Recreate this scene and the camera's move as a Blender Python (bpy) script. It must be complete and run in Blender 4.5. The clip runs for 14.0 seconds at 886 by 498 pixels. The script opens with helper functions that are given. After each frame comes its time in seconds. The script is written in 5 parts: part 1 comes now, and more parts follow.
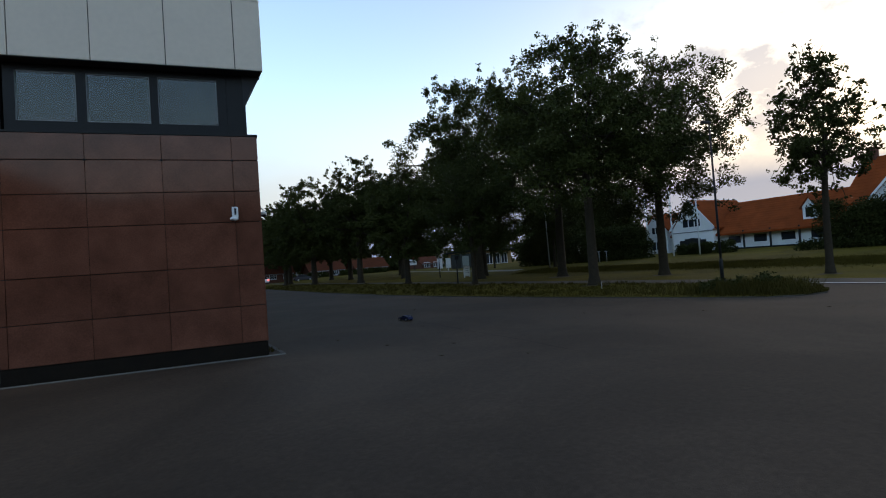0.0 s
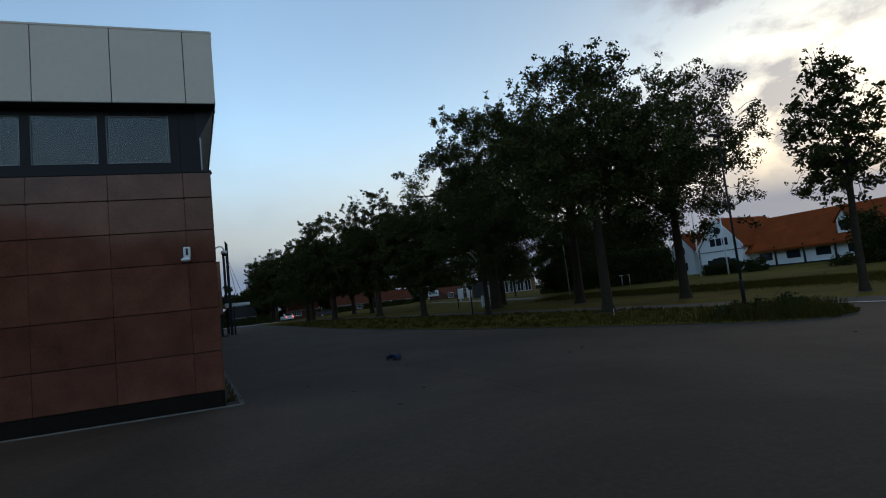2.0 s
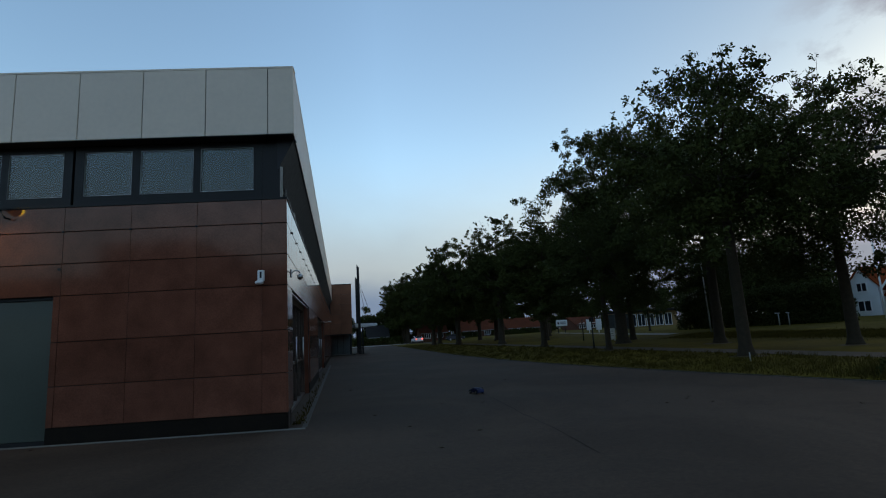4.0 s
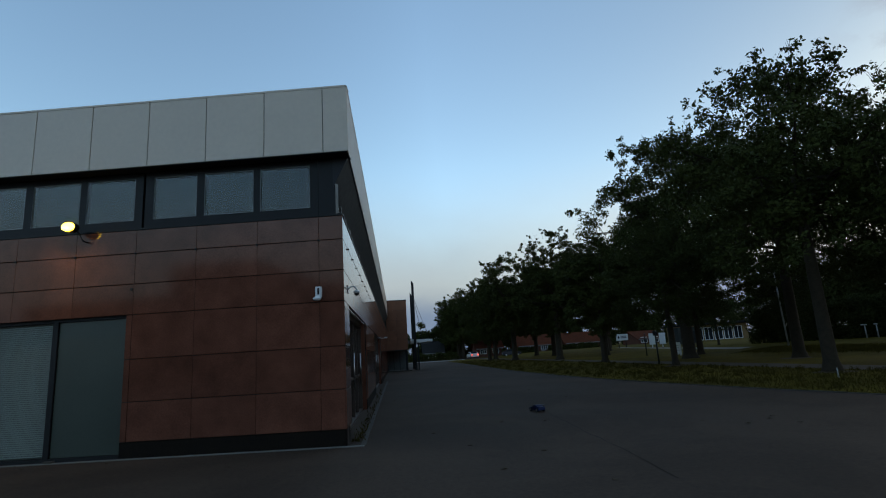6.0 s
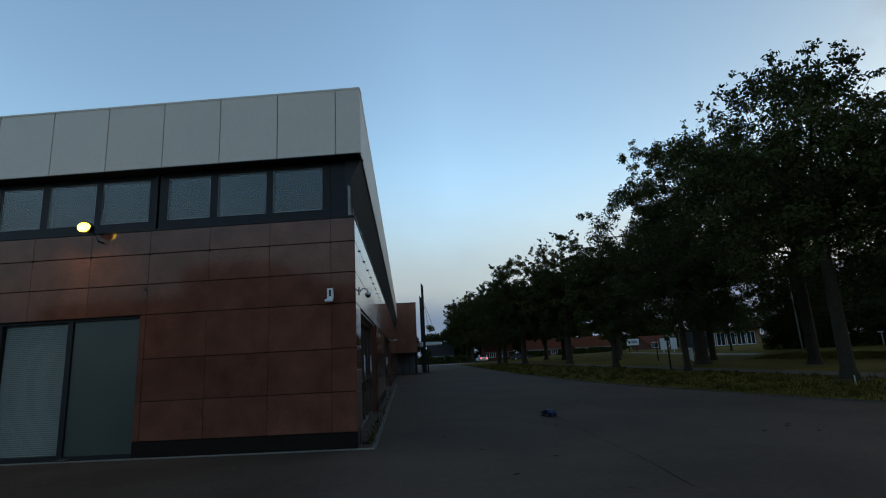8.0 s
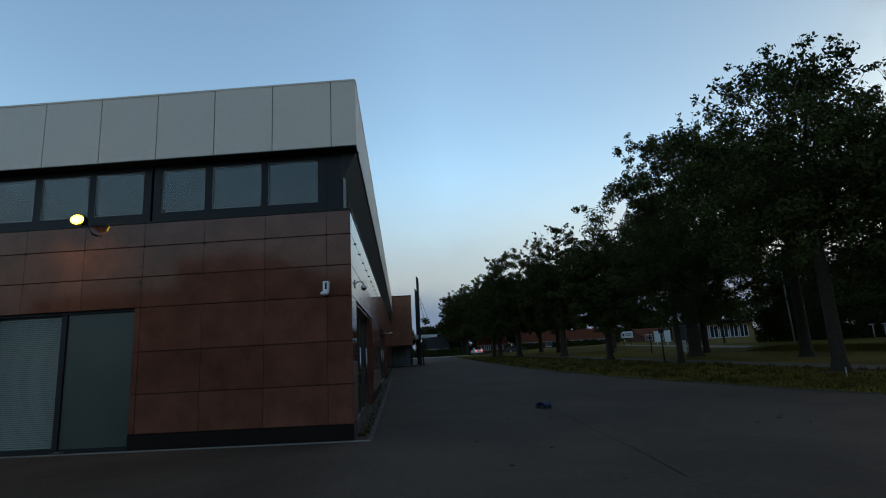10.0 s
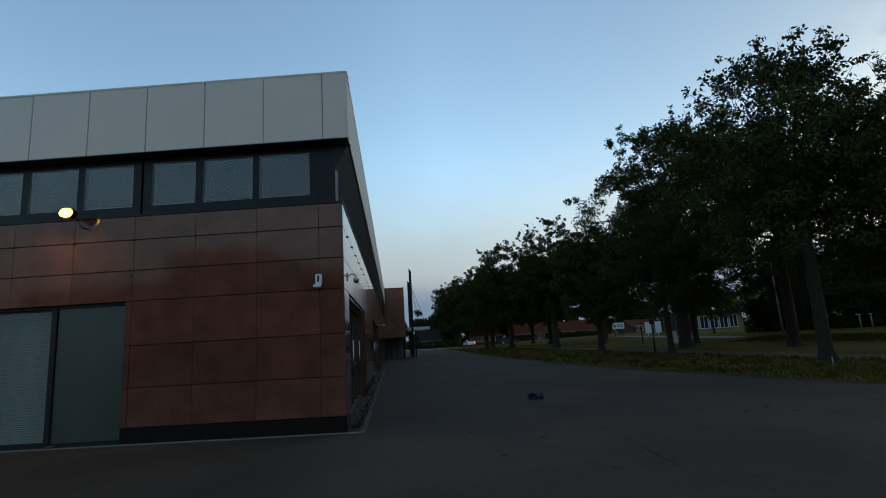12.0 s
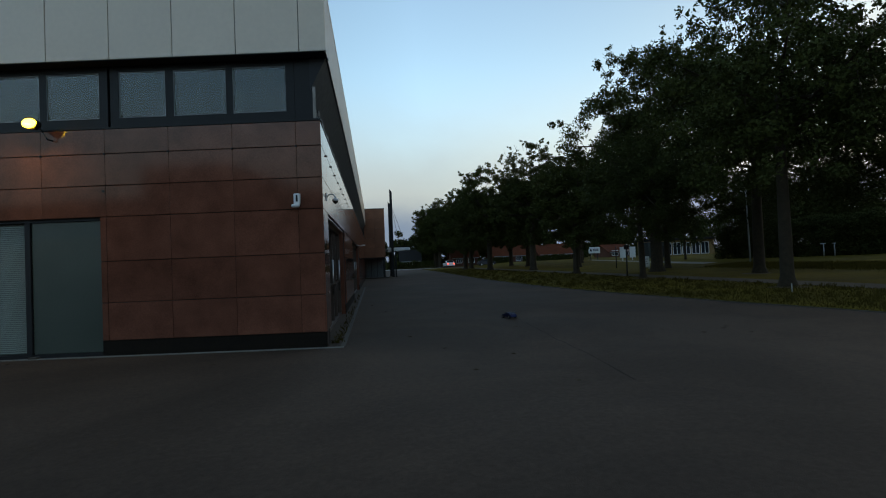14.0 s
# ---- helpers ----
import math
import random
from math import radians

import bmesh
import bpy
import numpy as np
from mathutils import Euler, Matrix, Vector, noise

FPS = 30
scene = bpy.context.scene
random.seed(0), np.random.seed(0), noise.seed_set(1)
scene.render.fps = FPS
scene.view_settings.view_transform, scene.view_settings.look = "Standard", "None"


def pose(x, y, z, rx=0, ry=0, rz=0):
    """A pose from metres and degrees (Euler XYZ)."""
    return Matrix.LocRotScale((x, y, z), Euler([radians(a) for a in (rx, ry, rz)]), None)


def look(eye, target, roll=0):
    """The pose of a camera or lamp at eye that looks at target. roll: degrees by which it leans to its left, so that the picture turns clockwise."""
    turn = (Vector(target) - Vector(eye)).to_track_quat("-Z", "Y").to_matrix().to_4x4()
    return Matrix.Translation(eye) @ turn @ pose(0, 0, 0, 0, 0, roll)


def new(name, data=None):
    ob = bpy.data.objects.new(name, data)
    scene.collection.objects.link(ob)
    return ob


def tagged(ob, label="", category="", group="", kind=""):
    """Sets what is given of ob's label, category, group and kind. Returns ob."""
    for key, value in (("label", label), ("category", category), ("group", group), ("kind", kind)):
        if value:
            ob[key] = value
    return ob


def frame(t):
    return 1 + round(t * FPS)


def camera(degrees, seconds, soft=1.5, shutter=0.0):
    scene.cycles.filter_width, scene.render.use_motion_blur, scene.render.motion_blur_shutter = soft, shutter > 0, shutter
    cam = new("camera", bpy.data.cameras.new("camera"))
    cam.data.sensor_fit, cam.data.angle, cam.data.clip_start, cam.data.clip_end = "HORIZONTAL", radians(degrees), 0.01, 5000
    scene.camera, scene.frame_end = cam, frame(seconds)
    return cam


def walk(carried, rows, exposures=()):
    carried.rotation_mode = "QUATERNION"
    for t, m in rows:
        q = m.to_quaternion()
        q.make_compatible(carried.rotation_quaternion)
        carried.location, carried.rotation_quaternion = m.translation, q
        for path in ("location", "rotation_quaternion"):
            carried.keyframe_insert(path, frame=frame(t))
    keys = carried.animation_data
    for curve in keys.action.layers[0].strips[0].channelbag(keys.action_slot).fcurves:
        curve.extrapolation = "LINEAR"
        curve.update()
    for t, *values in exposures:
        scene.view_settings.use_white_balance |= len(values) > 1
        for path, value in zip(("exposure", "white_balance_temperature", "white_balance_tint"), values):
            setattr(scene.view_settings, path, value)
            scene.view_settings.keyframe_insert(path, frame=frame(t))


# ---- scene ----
cam = camera(81.0, 14.0, soft=1.1)
PATH = [
    (0, pose(-1.764, -10.302, 1.489, 91.716, 4.089, -28.682)),
    (0.5, pose(-1.602, -10.260, 1.489, 92.363, 5.077, -30.287)),
    (1, pose(-1.290, -10.236, 1.487, 93.240, 6.293, -30.557)),
    (1.5, pose(-0.870, -10.164, 1.487, 94.245, 6.751, -28.354)),
    (2, pose(-0.418, -10.061, 1.488, 95.264, 6.223, -25.541)),
    (2.5, pose(0.042, -10.004, 1.489, 96.065, 5.368, -22.764)),
    (3, pose(0.429, -9.952, 1.488, 97.135, 4.199, -19.101)),
    (3.5, pose(0.710, -9.946, 1.485, 98.289, 3.460, -15.005)),
    (4, pose(0.939, -9.874, 1.485, 99.382, 3.311, -10.993)),
    (6.5, pose(0.909, -9.657, 1.489, 101.469, 3.548, -4.724)),
    (7, pose(0.898, -9.645, 1.490, 101.442, 3.321, -4.352)),
    (7.5, pose(0.885, -9.636, 1.490, 101.790, 2.977, -3.981)),
    (10, pose(0.863, -9.633, 1.490, 100.971, 3.042, -4.563)),
    (10.5, pose(0.856, -9.629, 1.491, 100.432, 2.750, -4.429)),
    (11, pose(0.855, -9.633, 1.492, 100.532, 3.018, -4.646)),
    (11.5, pose(0.857, -9.640, 1.492, 100.147, 2.998, -4.990)),
    (12, pose(0.863, -9.655, 1.492, 100.065, 3.349, -5.351)),
    (12.5, pose(0.873, -9.677, 1.491, 99.607, 3.600, -6.083)),
    (13, pose(0.884, -9.706, 1.491, 98.404, 3.803, -7.620)),
    (13.5, pose(0.889, -9.731, 1.492, 96.340, 3.921, -9.160)),
    (14, pose(0.892, -9.724, 1.500, 91.318, 2.335, -7.567)),
]
walk(cam, PATH, exposures=[(0.0, 1.60, 7400, 17), (1.0, 1.36, 7300, 16), (2.0, 1.15, 7200, 14), (4.0, 1.11, 7050, 12), (12.5, 1.1, 7050, 10), (13.5, 1.12, 7250, 10), (14.0, 1.27, 7600, 10)])

# ---- world and light: dusk, sun low behind the trees beyond the lawn ----
SUN_AZ, SUN_EL = 66.0, 9.0     # degrees, clockwise from +y, and above the horizon
world = bpy.data.worlds.new("dusk_sky")
scene.world = world
world.use_nodes = True
wn, wl = world.node_tree.nodes, world.node_tree.links
wn.clear()
sky = wn.new("ShaderNodeTexSky")
sky.sky_type = "NISHITA"
sky.sun_disc = False
sky.sun_elevation = radians(SUN_EL)
sky.sun_rotation = radians(SUN_AZ)
sky.altitude = 50
sky.air_density, sky.dust_density, sky.ozone_density = 1.0, 0.7, 1.4
tc = wn.new("ShaderNodeTexCoord")


def wmath(op, a, b=None, clamp=False):
    n = wn.new("ShaderNodeMath")
    n.operation, n.use_clamp = op, clamp
    for i, v in enumerate((a, b)):
        if v is None:
            continue
        if hasattr(v, "is_linked"):
            wl.new(v, n.inputs[i])
        else:
            n.inputs[i].default_value = v
    return n.outputs[0]


sepw = wn.new("ShaderNodeSeparateXYZ")
wl.new(tc.outputs["Generated"], sepw.inputs[0])
# clouds: fractal noise over the sky's directions, gathered round one bank beside the hidden sun
stretch = wn.new("ShaderNodeMapping")
stretch.inputs["Scale"].default_value = (1.0, 1.0, 1.7)
wl.new(tc.outputs["Generated"], stretch.inputs["Vector"])
cn = wn.new("ShaderNodeTexNoise")
cn.inputs["Scale"].default_value = 5.5
cn.inputs["Detail"].default_value = 7.0
cn.inputs["Roughness"].default_value = 0.58
cn.inputs["Distortion"].default_value = 0.1
wl.new(stretch.outputs[0], cn.inputs["Vector"])
dotn = wn.new("ShaderNodeVectorMath")
dotn.operation = "DOT_PRODUCT"
wl.new(tc.outputs["Generated"], dotn.inputs[0])
dotn.inputs[1].default_value = (math.sin(radians(SUN_AZ + 6)) * math.cos(radians(14)), math.cos(radians(SUN_AZ + 6)) * math.cos(radians(14)), math.sin(radians(14)))
near = wn.new("ShaderNodeMapRange")
near.inputs["From Min"].default_value, near.inputs["From Max"].default_value = 0.970, 0.992
CLOUD_AZ, CLOUD_EL = 58.5, 18.0
cdot = wn.new("ShaderNodeVectorMath")
cdot.operation = "DOT_PRODUCT"
wl.new(tc.outputs["Generated"], cdot.inputs[0])
cdot.inputs[1].default_value = (math.sin(radians(CLOUD_AZ)) * math.cos(radians(CLOUD_EL)), math.cos(radians(CLOUD_AZ)) * math.cos(radians(CLOUD_EL)), math.sin(radians(CLOUD_EL)))
wl.new(cdot.outputs["Value"], near.inputs["Value"])
cr = wn.new("ShaderNodeMapRange")
cr.inputs["From Min"].default_value, cr.inputs["From Max"].default_value = 0.42, 0.55
wl.new(cn.outputs["Fac"], cr.inputs["Value"])
cloud = wmath("MULTIPLY", wmath("MULTIPLY", cr.outputs[0], near.outputs[0]), 0.78)
# haze that pales the lower sky, and under it a bank of grey-blue cloud; both lighter on the sun's side
side = wn.new("ShaderNodeMapRange")
side.inputs["From Min"].default_value, side.inputs["From Max"].default_value = 0.45, 0.97
wl.new(dotn.outputs["Value"], side.inputs["Value"])
edge = wmath("ADD", sepw.outputs["Z"], wmath("MULTIPLY", wmath("SUBTRACT", cn.outputs["Fac"], 0.5), 0.05))


def bank_layer(z_top, z_full, most, away, toward, rise=0.0):
    r = wn.new("ShaderNodeMapRange")
    r.interpolation_type = "SMOOTHSTEP"
    r.inputs["From Min"].default_value, r.inputs["From Max"].default_value = z_top, z_full
    r.inputs["To Max"].default_value = most
    wl.new(wmath("SUBTRACT", edge, wmath("MULTIPLY", side.outputs[0], rise)), r.inputs["Value"])
    m = wn.new("ShaderNodeMix")
    m.data_type = "RGBA"
    wl.new(side.outputs[0], m.inputs["Factor"])
    m.inputs["A"].default_value, m.inputs["B"].default_value = (*away, 1), (*toward, 1)
    return r.outputs[0], m.outputs["Result"]


def over(below, fac, color):
    m = wn.new("ShaderNodeMix")
    m.data_type = "RGBA"
    wl.new(fac, m.inputs["Factor"])
    wl.new(below, m.inputs["A"])
    wl.new(color, m.inputs["B"])
    return m.outputs["Result"]


tint = wn.new("ShaderNodeMix")
tint.data_type, tint.blend_type = "RGBA", "MULTIPLY"
tint.inputs["Factor"].default_value = 1.0
wl.new(sky.outputs[0], tint.inputs["A"])
tint.inputs["B"].default_value = (0.93, 1.06, 1.14, 1)
# thin high veil that evens out the glow round the hidden sun
veil = wn.new("ShaderNodeMapRange")
veil.inputs["From Min"].default_value, veil.inputs["From Max"].default_value = 0.45, 1.0
veil.inputs["To Min"].default_value, veil.inputs["To Max"].default_value = 1.0, 0.42
wl.new(dotn.outputs["Value"], veil.inputs["Value"])
veiled = wn.new("ShaderNodeVectorMath")
veiled.operation = "SCALE"
wl.new(tint.outputs["Result"], veiled.inputs[0])
wl.new(veil.outputs[0], veiled.inputs["Scale"])
lower = over(veiled.outputs[0], *bank_layer(0.36, 0.10, 0.85, (1.12, 1.22, 1.40), (2.35, 2.12, 1.82)))
mixc = wn.new("ShaderNodeMix")
mixc.data_type = "RGBA"
wl.new(cloud, mixc.inputs["Factor"])
wl.new(lower, mixc.inputs["A"])
mixc.inputs["B"].default_value = (0.96, 1.04, 1.30, 1)
bg = wn.new("ShaderNodeBackground")
bg.inputs["Strength"].default_value = 0.15
wl.new(over(mixc.outputs["Result"], *bank_layer(0.130, 0.060, 0.92, (0.52, 0.78, 1.25), (0.76, 0.92, 1.24), 0.036)), bg.inputs["Color"])
wo = wn.new("ShaderNodeOutputWorld")
wl.new(bg.outputs[0], wo.inputs["Surface"])

sun = new("sun", bpy.data.lights.new("sun", "SUN"))
sun.data.energy, sun.data.angle, sun.data.color = 0.12, radians(20), (1.0, 0.86, 0.70)
sun_dir = Vector((math.sin(radians(SUN_AZ)) * math.cos(radians(SUN_EL)), math.cos(radians(SUN_AZ)) * math.cos(radians(SUN_EL)), math.sin(radians(SUN_EL))))
sun.matrix_world = look(sun_dir * 80, (0, 0, 0))

# ---- materials ----


def mat(name, color, color2=None, rough=0.7, metal=0.0, scale=8.0, fine=90.0, bump=0.0, bump_scale=None, spread=0.35, vary=0.0, spec=0.5, coat=0.0, stain=0.0, stain_scale=0.5, speck=0.0):
    """Principled material: two colours mixed by coarse and fine noise, with wear in the roughness, fine relief and a shift from piece to piece."""
    m = bpy.data.materials.new(name)
    m.use_nodes = True
    n, l = m.node_tree.nodes, m.node_tree.links
    p = n["Principled BSDF"]
    p.inputs["Metallic"].default_value = metal
    p.inputs["Specular IOR Level"].default_value = spec
    p.inputs["Coat Weight"].default_value = coat
    co = n.new("ShaderNodeTexCoord")
    a = n.new("ShaderNodeTexNoise")
    a.inputs["Scale"].default_value, a.inputs["Detail"].default_value = scale, 5.0
    b = n.new("ShaderNodeTexNoise")
    b.inputs["Scale"].default_value, b.inputs["Detail"].default_value = fine, 3.0
    oi = n.new("ShaderNodeObjectInfo")
    add = n.new("ShaderNodeVectorMath")
    add.operation = "MULTIPLY_ADD"
    l.new(oi.outputs["Random"], add.inputs[0])
    add.inputs[1].default_value = (37.0, 17.0, 53.0) if vary else (0, 0, 0)
    l.new(co.outputs["Object"], add.inputs[2])
    l.new(add.outputs[0], a.inputs["Vector"])
    l.new(add.outputs[0], b.inputs["Vector"])
    mx = n.new("ShaderNodeMath")
    mx.operation = "ADD"
    ma = n.new("ShaderNodeMath")
    ma.operation = "MULTIPLY"
    ma.inputs[1].default_value = 0.6
    l.new(a.outputs["Fac"], ma.inputs[0])
    mb = n.new("ShaderNodeMath")
    mb.operation = "MULTIPLY"
    mb.inputs[1].default_value = 0.4
    l.new(b.outputs["Fac"], mb.inputs[0])
    l.new(ma.outputs[0], mx.inputs[0])
    l.new(mb.outputs[0], mx.inputs[1])
    r = n.new("ShaderNodeMapRange")
    r.inputs["From Min"].default_value, r.inputs["From Max"].default_value = 0.5 - spread / 2, 0.5 + spread / 2
    l.new(mx.outputs[0], r.inputs["Value"])
    c = n.new("ShaderNodeMix")
    c.data_type = "RGBA"
    l.new(r.outputs[0], c.inputs["Factor"])
    c2 = color2 or tuple(v * 0.75 for v in color)
    c.inputs["A"].default_value, c.inputs["B"].default_value = (*c2, 1), (*color, 1)
    out = c.outputs["Result"]
    if vary:
        h = n.new("ShaderNodeHueSaturation")
        mr = n.new("ShaderNodeMapRange")
        mr.inputs["To Min"].default_value, mr.inputs["To Max"].default_value = 1 - vary, 1 + vary
        l.new(oi.outputs["Random"], mr.inputs["Value"])
        l.new(mr.outputs[0], h.inputs["Value"])
        l.new(out, h.inputs["Color"])
        out = h.outputs["Color"]
    if stain:
        sn = n.new("ShaderNodeTexNoise")
        sn.inputs["Scale"].default_value, sn.inputs["Detail"].default_value, sn.inputs["Roughness"].default_value = stain_scale, 8.0, 0.65
        sn.inputs["Distortion"].default_value = 0.6
        l.new(n.new("ShaderNodeNewGeometry").outputs["Position"], sn.inputs["Vector"])
        sr = n.new("ShaderNodeMapRange")
        sr.inputs["From Min"].default_value, sr.inputs["From Max"].default_value = 0.42, 0.60
        sr.inputs["To Min"].default_value, sr.inputs["To Max"].default_value = 1 - stain, 1 + stain * 0.6
        l.new(sn.outputs["Fac"], sr.inputs["Value"])
        sm = n.new("ShaderNodeVectorMath")
        sm.operation = "SCALE"
        l.new(out, sm.inputs[0])
        l.new(sr.outputs[0], sm.inputs["Scale"])
        out = sm.outputs[0]
    if speck:
        vo = n.new("ShaderNodeTexVoronoi")
        vo.inputs["Scale"].default_value = 34.0
        l.new(co.outputs["Object"], vo.inputs["Vector"])
        vr = n.new("ShaderNodeMapRange")
        vr.inputs["From Min"].default_value, vr.inputs["From Max"].default_value = 0.0, 1.0
        vr.inputs["To Min"].default_value, vr.inputs["To Max"].default_value = 1 - speck, 1 + speck
        sx = n.new("ShaderNodeSeparateColor")
        l.new(vo.outputs["Color"], sx.inputs[0])
        l.new(sx.outputs[0], vr.inputs["Value"])
        vm = n.new("ShaderNodeVectorMath")
        vm.operation = "SCALE"
        l.new(out, vm.inputs[0])
        l.new(vr.outputs[0], vm.inputs["Scale"])
        out = vm.outputs[0]
    l.new(out, p.inputs["Base Color"])
    rr = n.new("ShaderNodeMapRange")
    rr.inputs["To Min"].default_value, rr.inputs["To Max"].default_value = max(0.02, rough * 0.8), min(1.0, rough * 1.2)
    l.new(a.outputs["Fac"], rr.inputs["Value"])
    l.new(rr.outputs[0], p.inputs["Roughness"])
    if bump:
        bn = n.new("ShaderNodeTexNoise")
        bn.inputs["Scale"].default_value, bn.inputs["Detail"].default_value = bump_scale or fine, 4.0
        l.new(add.outputs[0], bn.inputs["Vector"])
        bu = n.new("ShaderNodeBump")
        bu.inputs["Strength"].default_value, bu.inputs["Distance"].default_value = 0.6, bump
        l.new(bn.outputs["Fac"], bu.inputs["Height"])
        l.new(bu.outputs[0], p.inputs["Normal"])
    return m


def glass(name, color, rough=0.03):
    m = bpy.data.materials.new(name)
    m.use_nodes = True
    p = m.node_tree.nodes["Principled BSDF"]
    p.inputs["Base Color"].default_value = (*color, 1)
    p.inputs["Roughness"].default_value = rough
    p.inputs["Transmission Weight"].default_value = 1.0
    p.inputs["IOR"].default_value = 1.42
    return m


def glow(name, color, strength):
    m = bpy.data.materials.new(name)
    m.use_nodes = True
    p = m.node_tree.nodes["Principled BSDF"]
    p.inputs["Base Color"].default_value = (*color, 1)
    p.inputs["Emission Color"].default_value = (*color, 1)
    p.inputs["Emission Strength"].default_value = strength
    return m


M_ASPHALT = mat("asphalt", (0.073, 0.0475, 0.0330), (0.044, 0.0285, 0.0197), 0.92, scale=0.35, fine=14, bump=0.004, bump_scale=90, spread=0.40, spec=0.12, stain=0.20, stain_scale=0.22, speck=0.10)
M_ROAD = mat("road_asphalt", (0.056, 0.046, 0.038), (0.037, 0.030, 0.025), 0.85, scale=0.6, fine=70, bump=0.005, bump_scale=140, spec=0.15)
M_KERB = mat("concrete_kerb", (0.060, 0.049, 0.036), (0.028, 0.023, 0.016), 0.9, scale=3, fine=60, bump=0.004)
M_GRASS = mat("lawn_grass", (0.112, 0.080, 0.0095), (0.056, 0.041, 0.005), 0.95, scale=0.35, fine=9, bump=0.03, bump_scale=30, spread=0.34, spec=0.03, stain=0.22, stain_scale=0.16)
M_BLADE = mat("grass_blades", (0.062, 0.046, 0.010), (0.038, 0.029, 0.006), 0.9, scale=0.6, fine=9, spec=0.04)
M_STRAW = mat("uncut_grass", (0.088, 0.064, 0.012), (0.050, 0.038, 0.007), 0.9, scale=0.5, fine=9, spec=0.04)
M_BEAD = mat("grey_glazing_bead", (0.15, 0.16, 0.16), (0.11, 0.12, 0.12), 0.5, scale=3, fine=40)
M_EARTH = mat("dry_earth", (0.075, 0.050, 0.030), (0.042, 0.029, 0.018), 0.95, scale=3, fine=30, bump=0.02, spec=0.1)
M_GRANITE = mat("polished_red_granite", (0.174, 0.064, 0.040), (0.096, 0.035, 0.022), 0.085, scale=2.2, fine=45, spread=0.34, vary=0.10, spec=0.27, stain=0.12, stain_scale=0.55)
M_WING = mat("rust_red_cladding", (0.25, 0.098, 0.052), (0.17, 0.066, 0.036), 0.4, scale=1.5, fine=30, vary=0.08, spec=0.2)
M_EDGING = mat("pale_edging_stone", (0.15, 0.138, 0.12), (0.10, 0.092, 0.08), 0.9, scale=4, fine=50, bump=0.004)
M_PLINTH = mat("black_plinth", (0.016, 0.0115, 0.008), (0.009, 0.0065, 0.0048), 0.85, scale=3, fine=40, spec=0.1)
M_BACKING = mat("dark_joint_backing", (0.03, 0.022, 0.02), None, 0.9)
M_FASCIA = mat("grey_aluminium_panel", (0.71, 0.59, 0.475), (0.64, 0.53, 0.43), 0.5, scale=0.8, fine=12, vary=0.03, spec=0.4)
M_DARKMETAL = mat("anthracite_metal", (0.014, 0.0145, 0.0155), (0.010, 0.0105, 0.0115), 0.45, scale=4, fine=40, spec=0.2)
M_BRONZE = mat("bronze_frame", (0.060, 0.036, 0.026), (0.040, 0.025, 0.018), 0.45)
M_SOFFIT = mat("black_soffit", (0.014, 0.016, 0.020), None, 0.7)
M_LAWNPATH = mat("gravel_path", (0.15, 0.130, 0.095), (0.10, 0.086, 0.064), 0.9, scale=3, fine=40)
M_GLASS = glass("window_glass", (0.62, 0.70, 0.72))
M_BLIND = mat("grey_blind", (0.036, 0.039, 0.034), (0.027, 0.030, 0.026), 0.8, scale=2, fine=20)
M_SLAT = mat("pale_green_slat", (0.25, 0.28, 0.25), (0.20, 0.225, 0.20), 0.5, scale=2, fine=25)
M_DOOR = mat("grey_green_door", (0.050, 0.063, 0.050), (0.041, 0.052, 0.042), 0.35, scale=1.5, fine=20)
M_ROOF = mat("roof_felt", (0.028, 0.026, 0.025), None, 0.95, spec=0.05)
M_WHITE = mat("white_plastic", (0.75, 0.75, 0.74), (0.66, 0.66, 0.65), 0.35, scale=6, fine=60)
M_CHROME = mat("brushed_steel", (0.55, 0.55, 0.55), (0.45, 0.45, 0.45), 0.3, metal=1.0, scale=5, fine=80)
M_SMOKED = mat("smoked_dome", (0.03, 0.03, 0.035), None, 0.1)
M_BARK = mat("oak_bark", (0.046, 0.034, 0.022), (0.024, 0.018, 0.012), 0.95, scale=6, fine=40, bump=0.03, bump_scale=18, spec=0.1)
M_LEAF = mat("oak_leaves", (0.047, 0.053, 0.013), (0.024, 0.029, 0.007), 0.75, scale=0.7, fine=11, vary=0.15, spec=0.08)
M_HEDGE = mat("hedge_leaves", (0.042, 0.046, 0.012), (0.023, 0.027, 0.007), 0.8, scale=1.0, fine=11, vary=0.1, spec=0.06)
M_TILE = mat("orange_roof_tile", (0.27, 0.055, 0.015), (0.18, 0.037, 0.010), 0.95, scale=0.8, fine=12, vary=0.08, spec=0.04, stain=0.12, stain_scale=0.4)
# cottage roof tile, its colour darkened to stand in for the trees' shade
M_SHADETILE = mat("shaded_red_tile", (0.115, 0.031, 0.014), (0.07, 0.020, 0.010), 0.9, scale=0.8, fine=12, spec=0.06)
M_RENDER = mat("white_render", (0.74, 0.74, 0.73), (0.66, 0.66, 0.65), 0.8, scale=0.8, fine=15)
M_BRICK = mat("red_brick", (0.125, 0.052, 0.035), (0.085, 0.036, 0.025), 0.9, scale=2, fine=9, spec=0.1)
M_YBRICK = mat("yellow_brick", (0.27, 0.165, 0.065), (0.20, 0.125, 0.05), 0.85, scale=2, fine=9)
M_DARKPANE = mat("dark_window_pane", (0.02, 0.024, 0.03), None, 0.08)
M_BLACK = mat("black_paint", (0.012, 0.012, 0.013), None, 0.55, spec=0.25)
M_POLE = mat("white_pole_paint", (0.72, 0.72, 0.70), (0.6, 0.6, 0.58), 0.5, scale=4, fine=30)
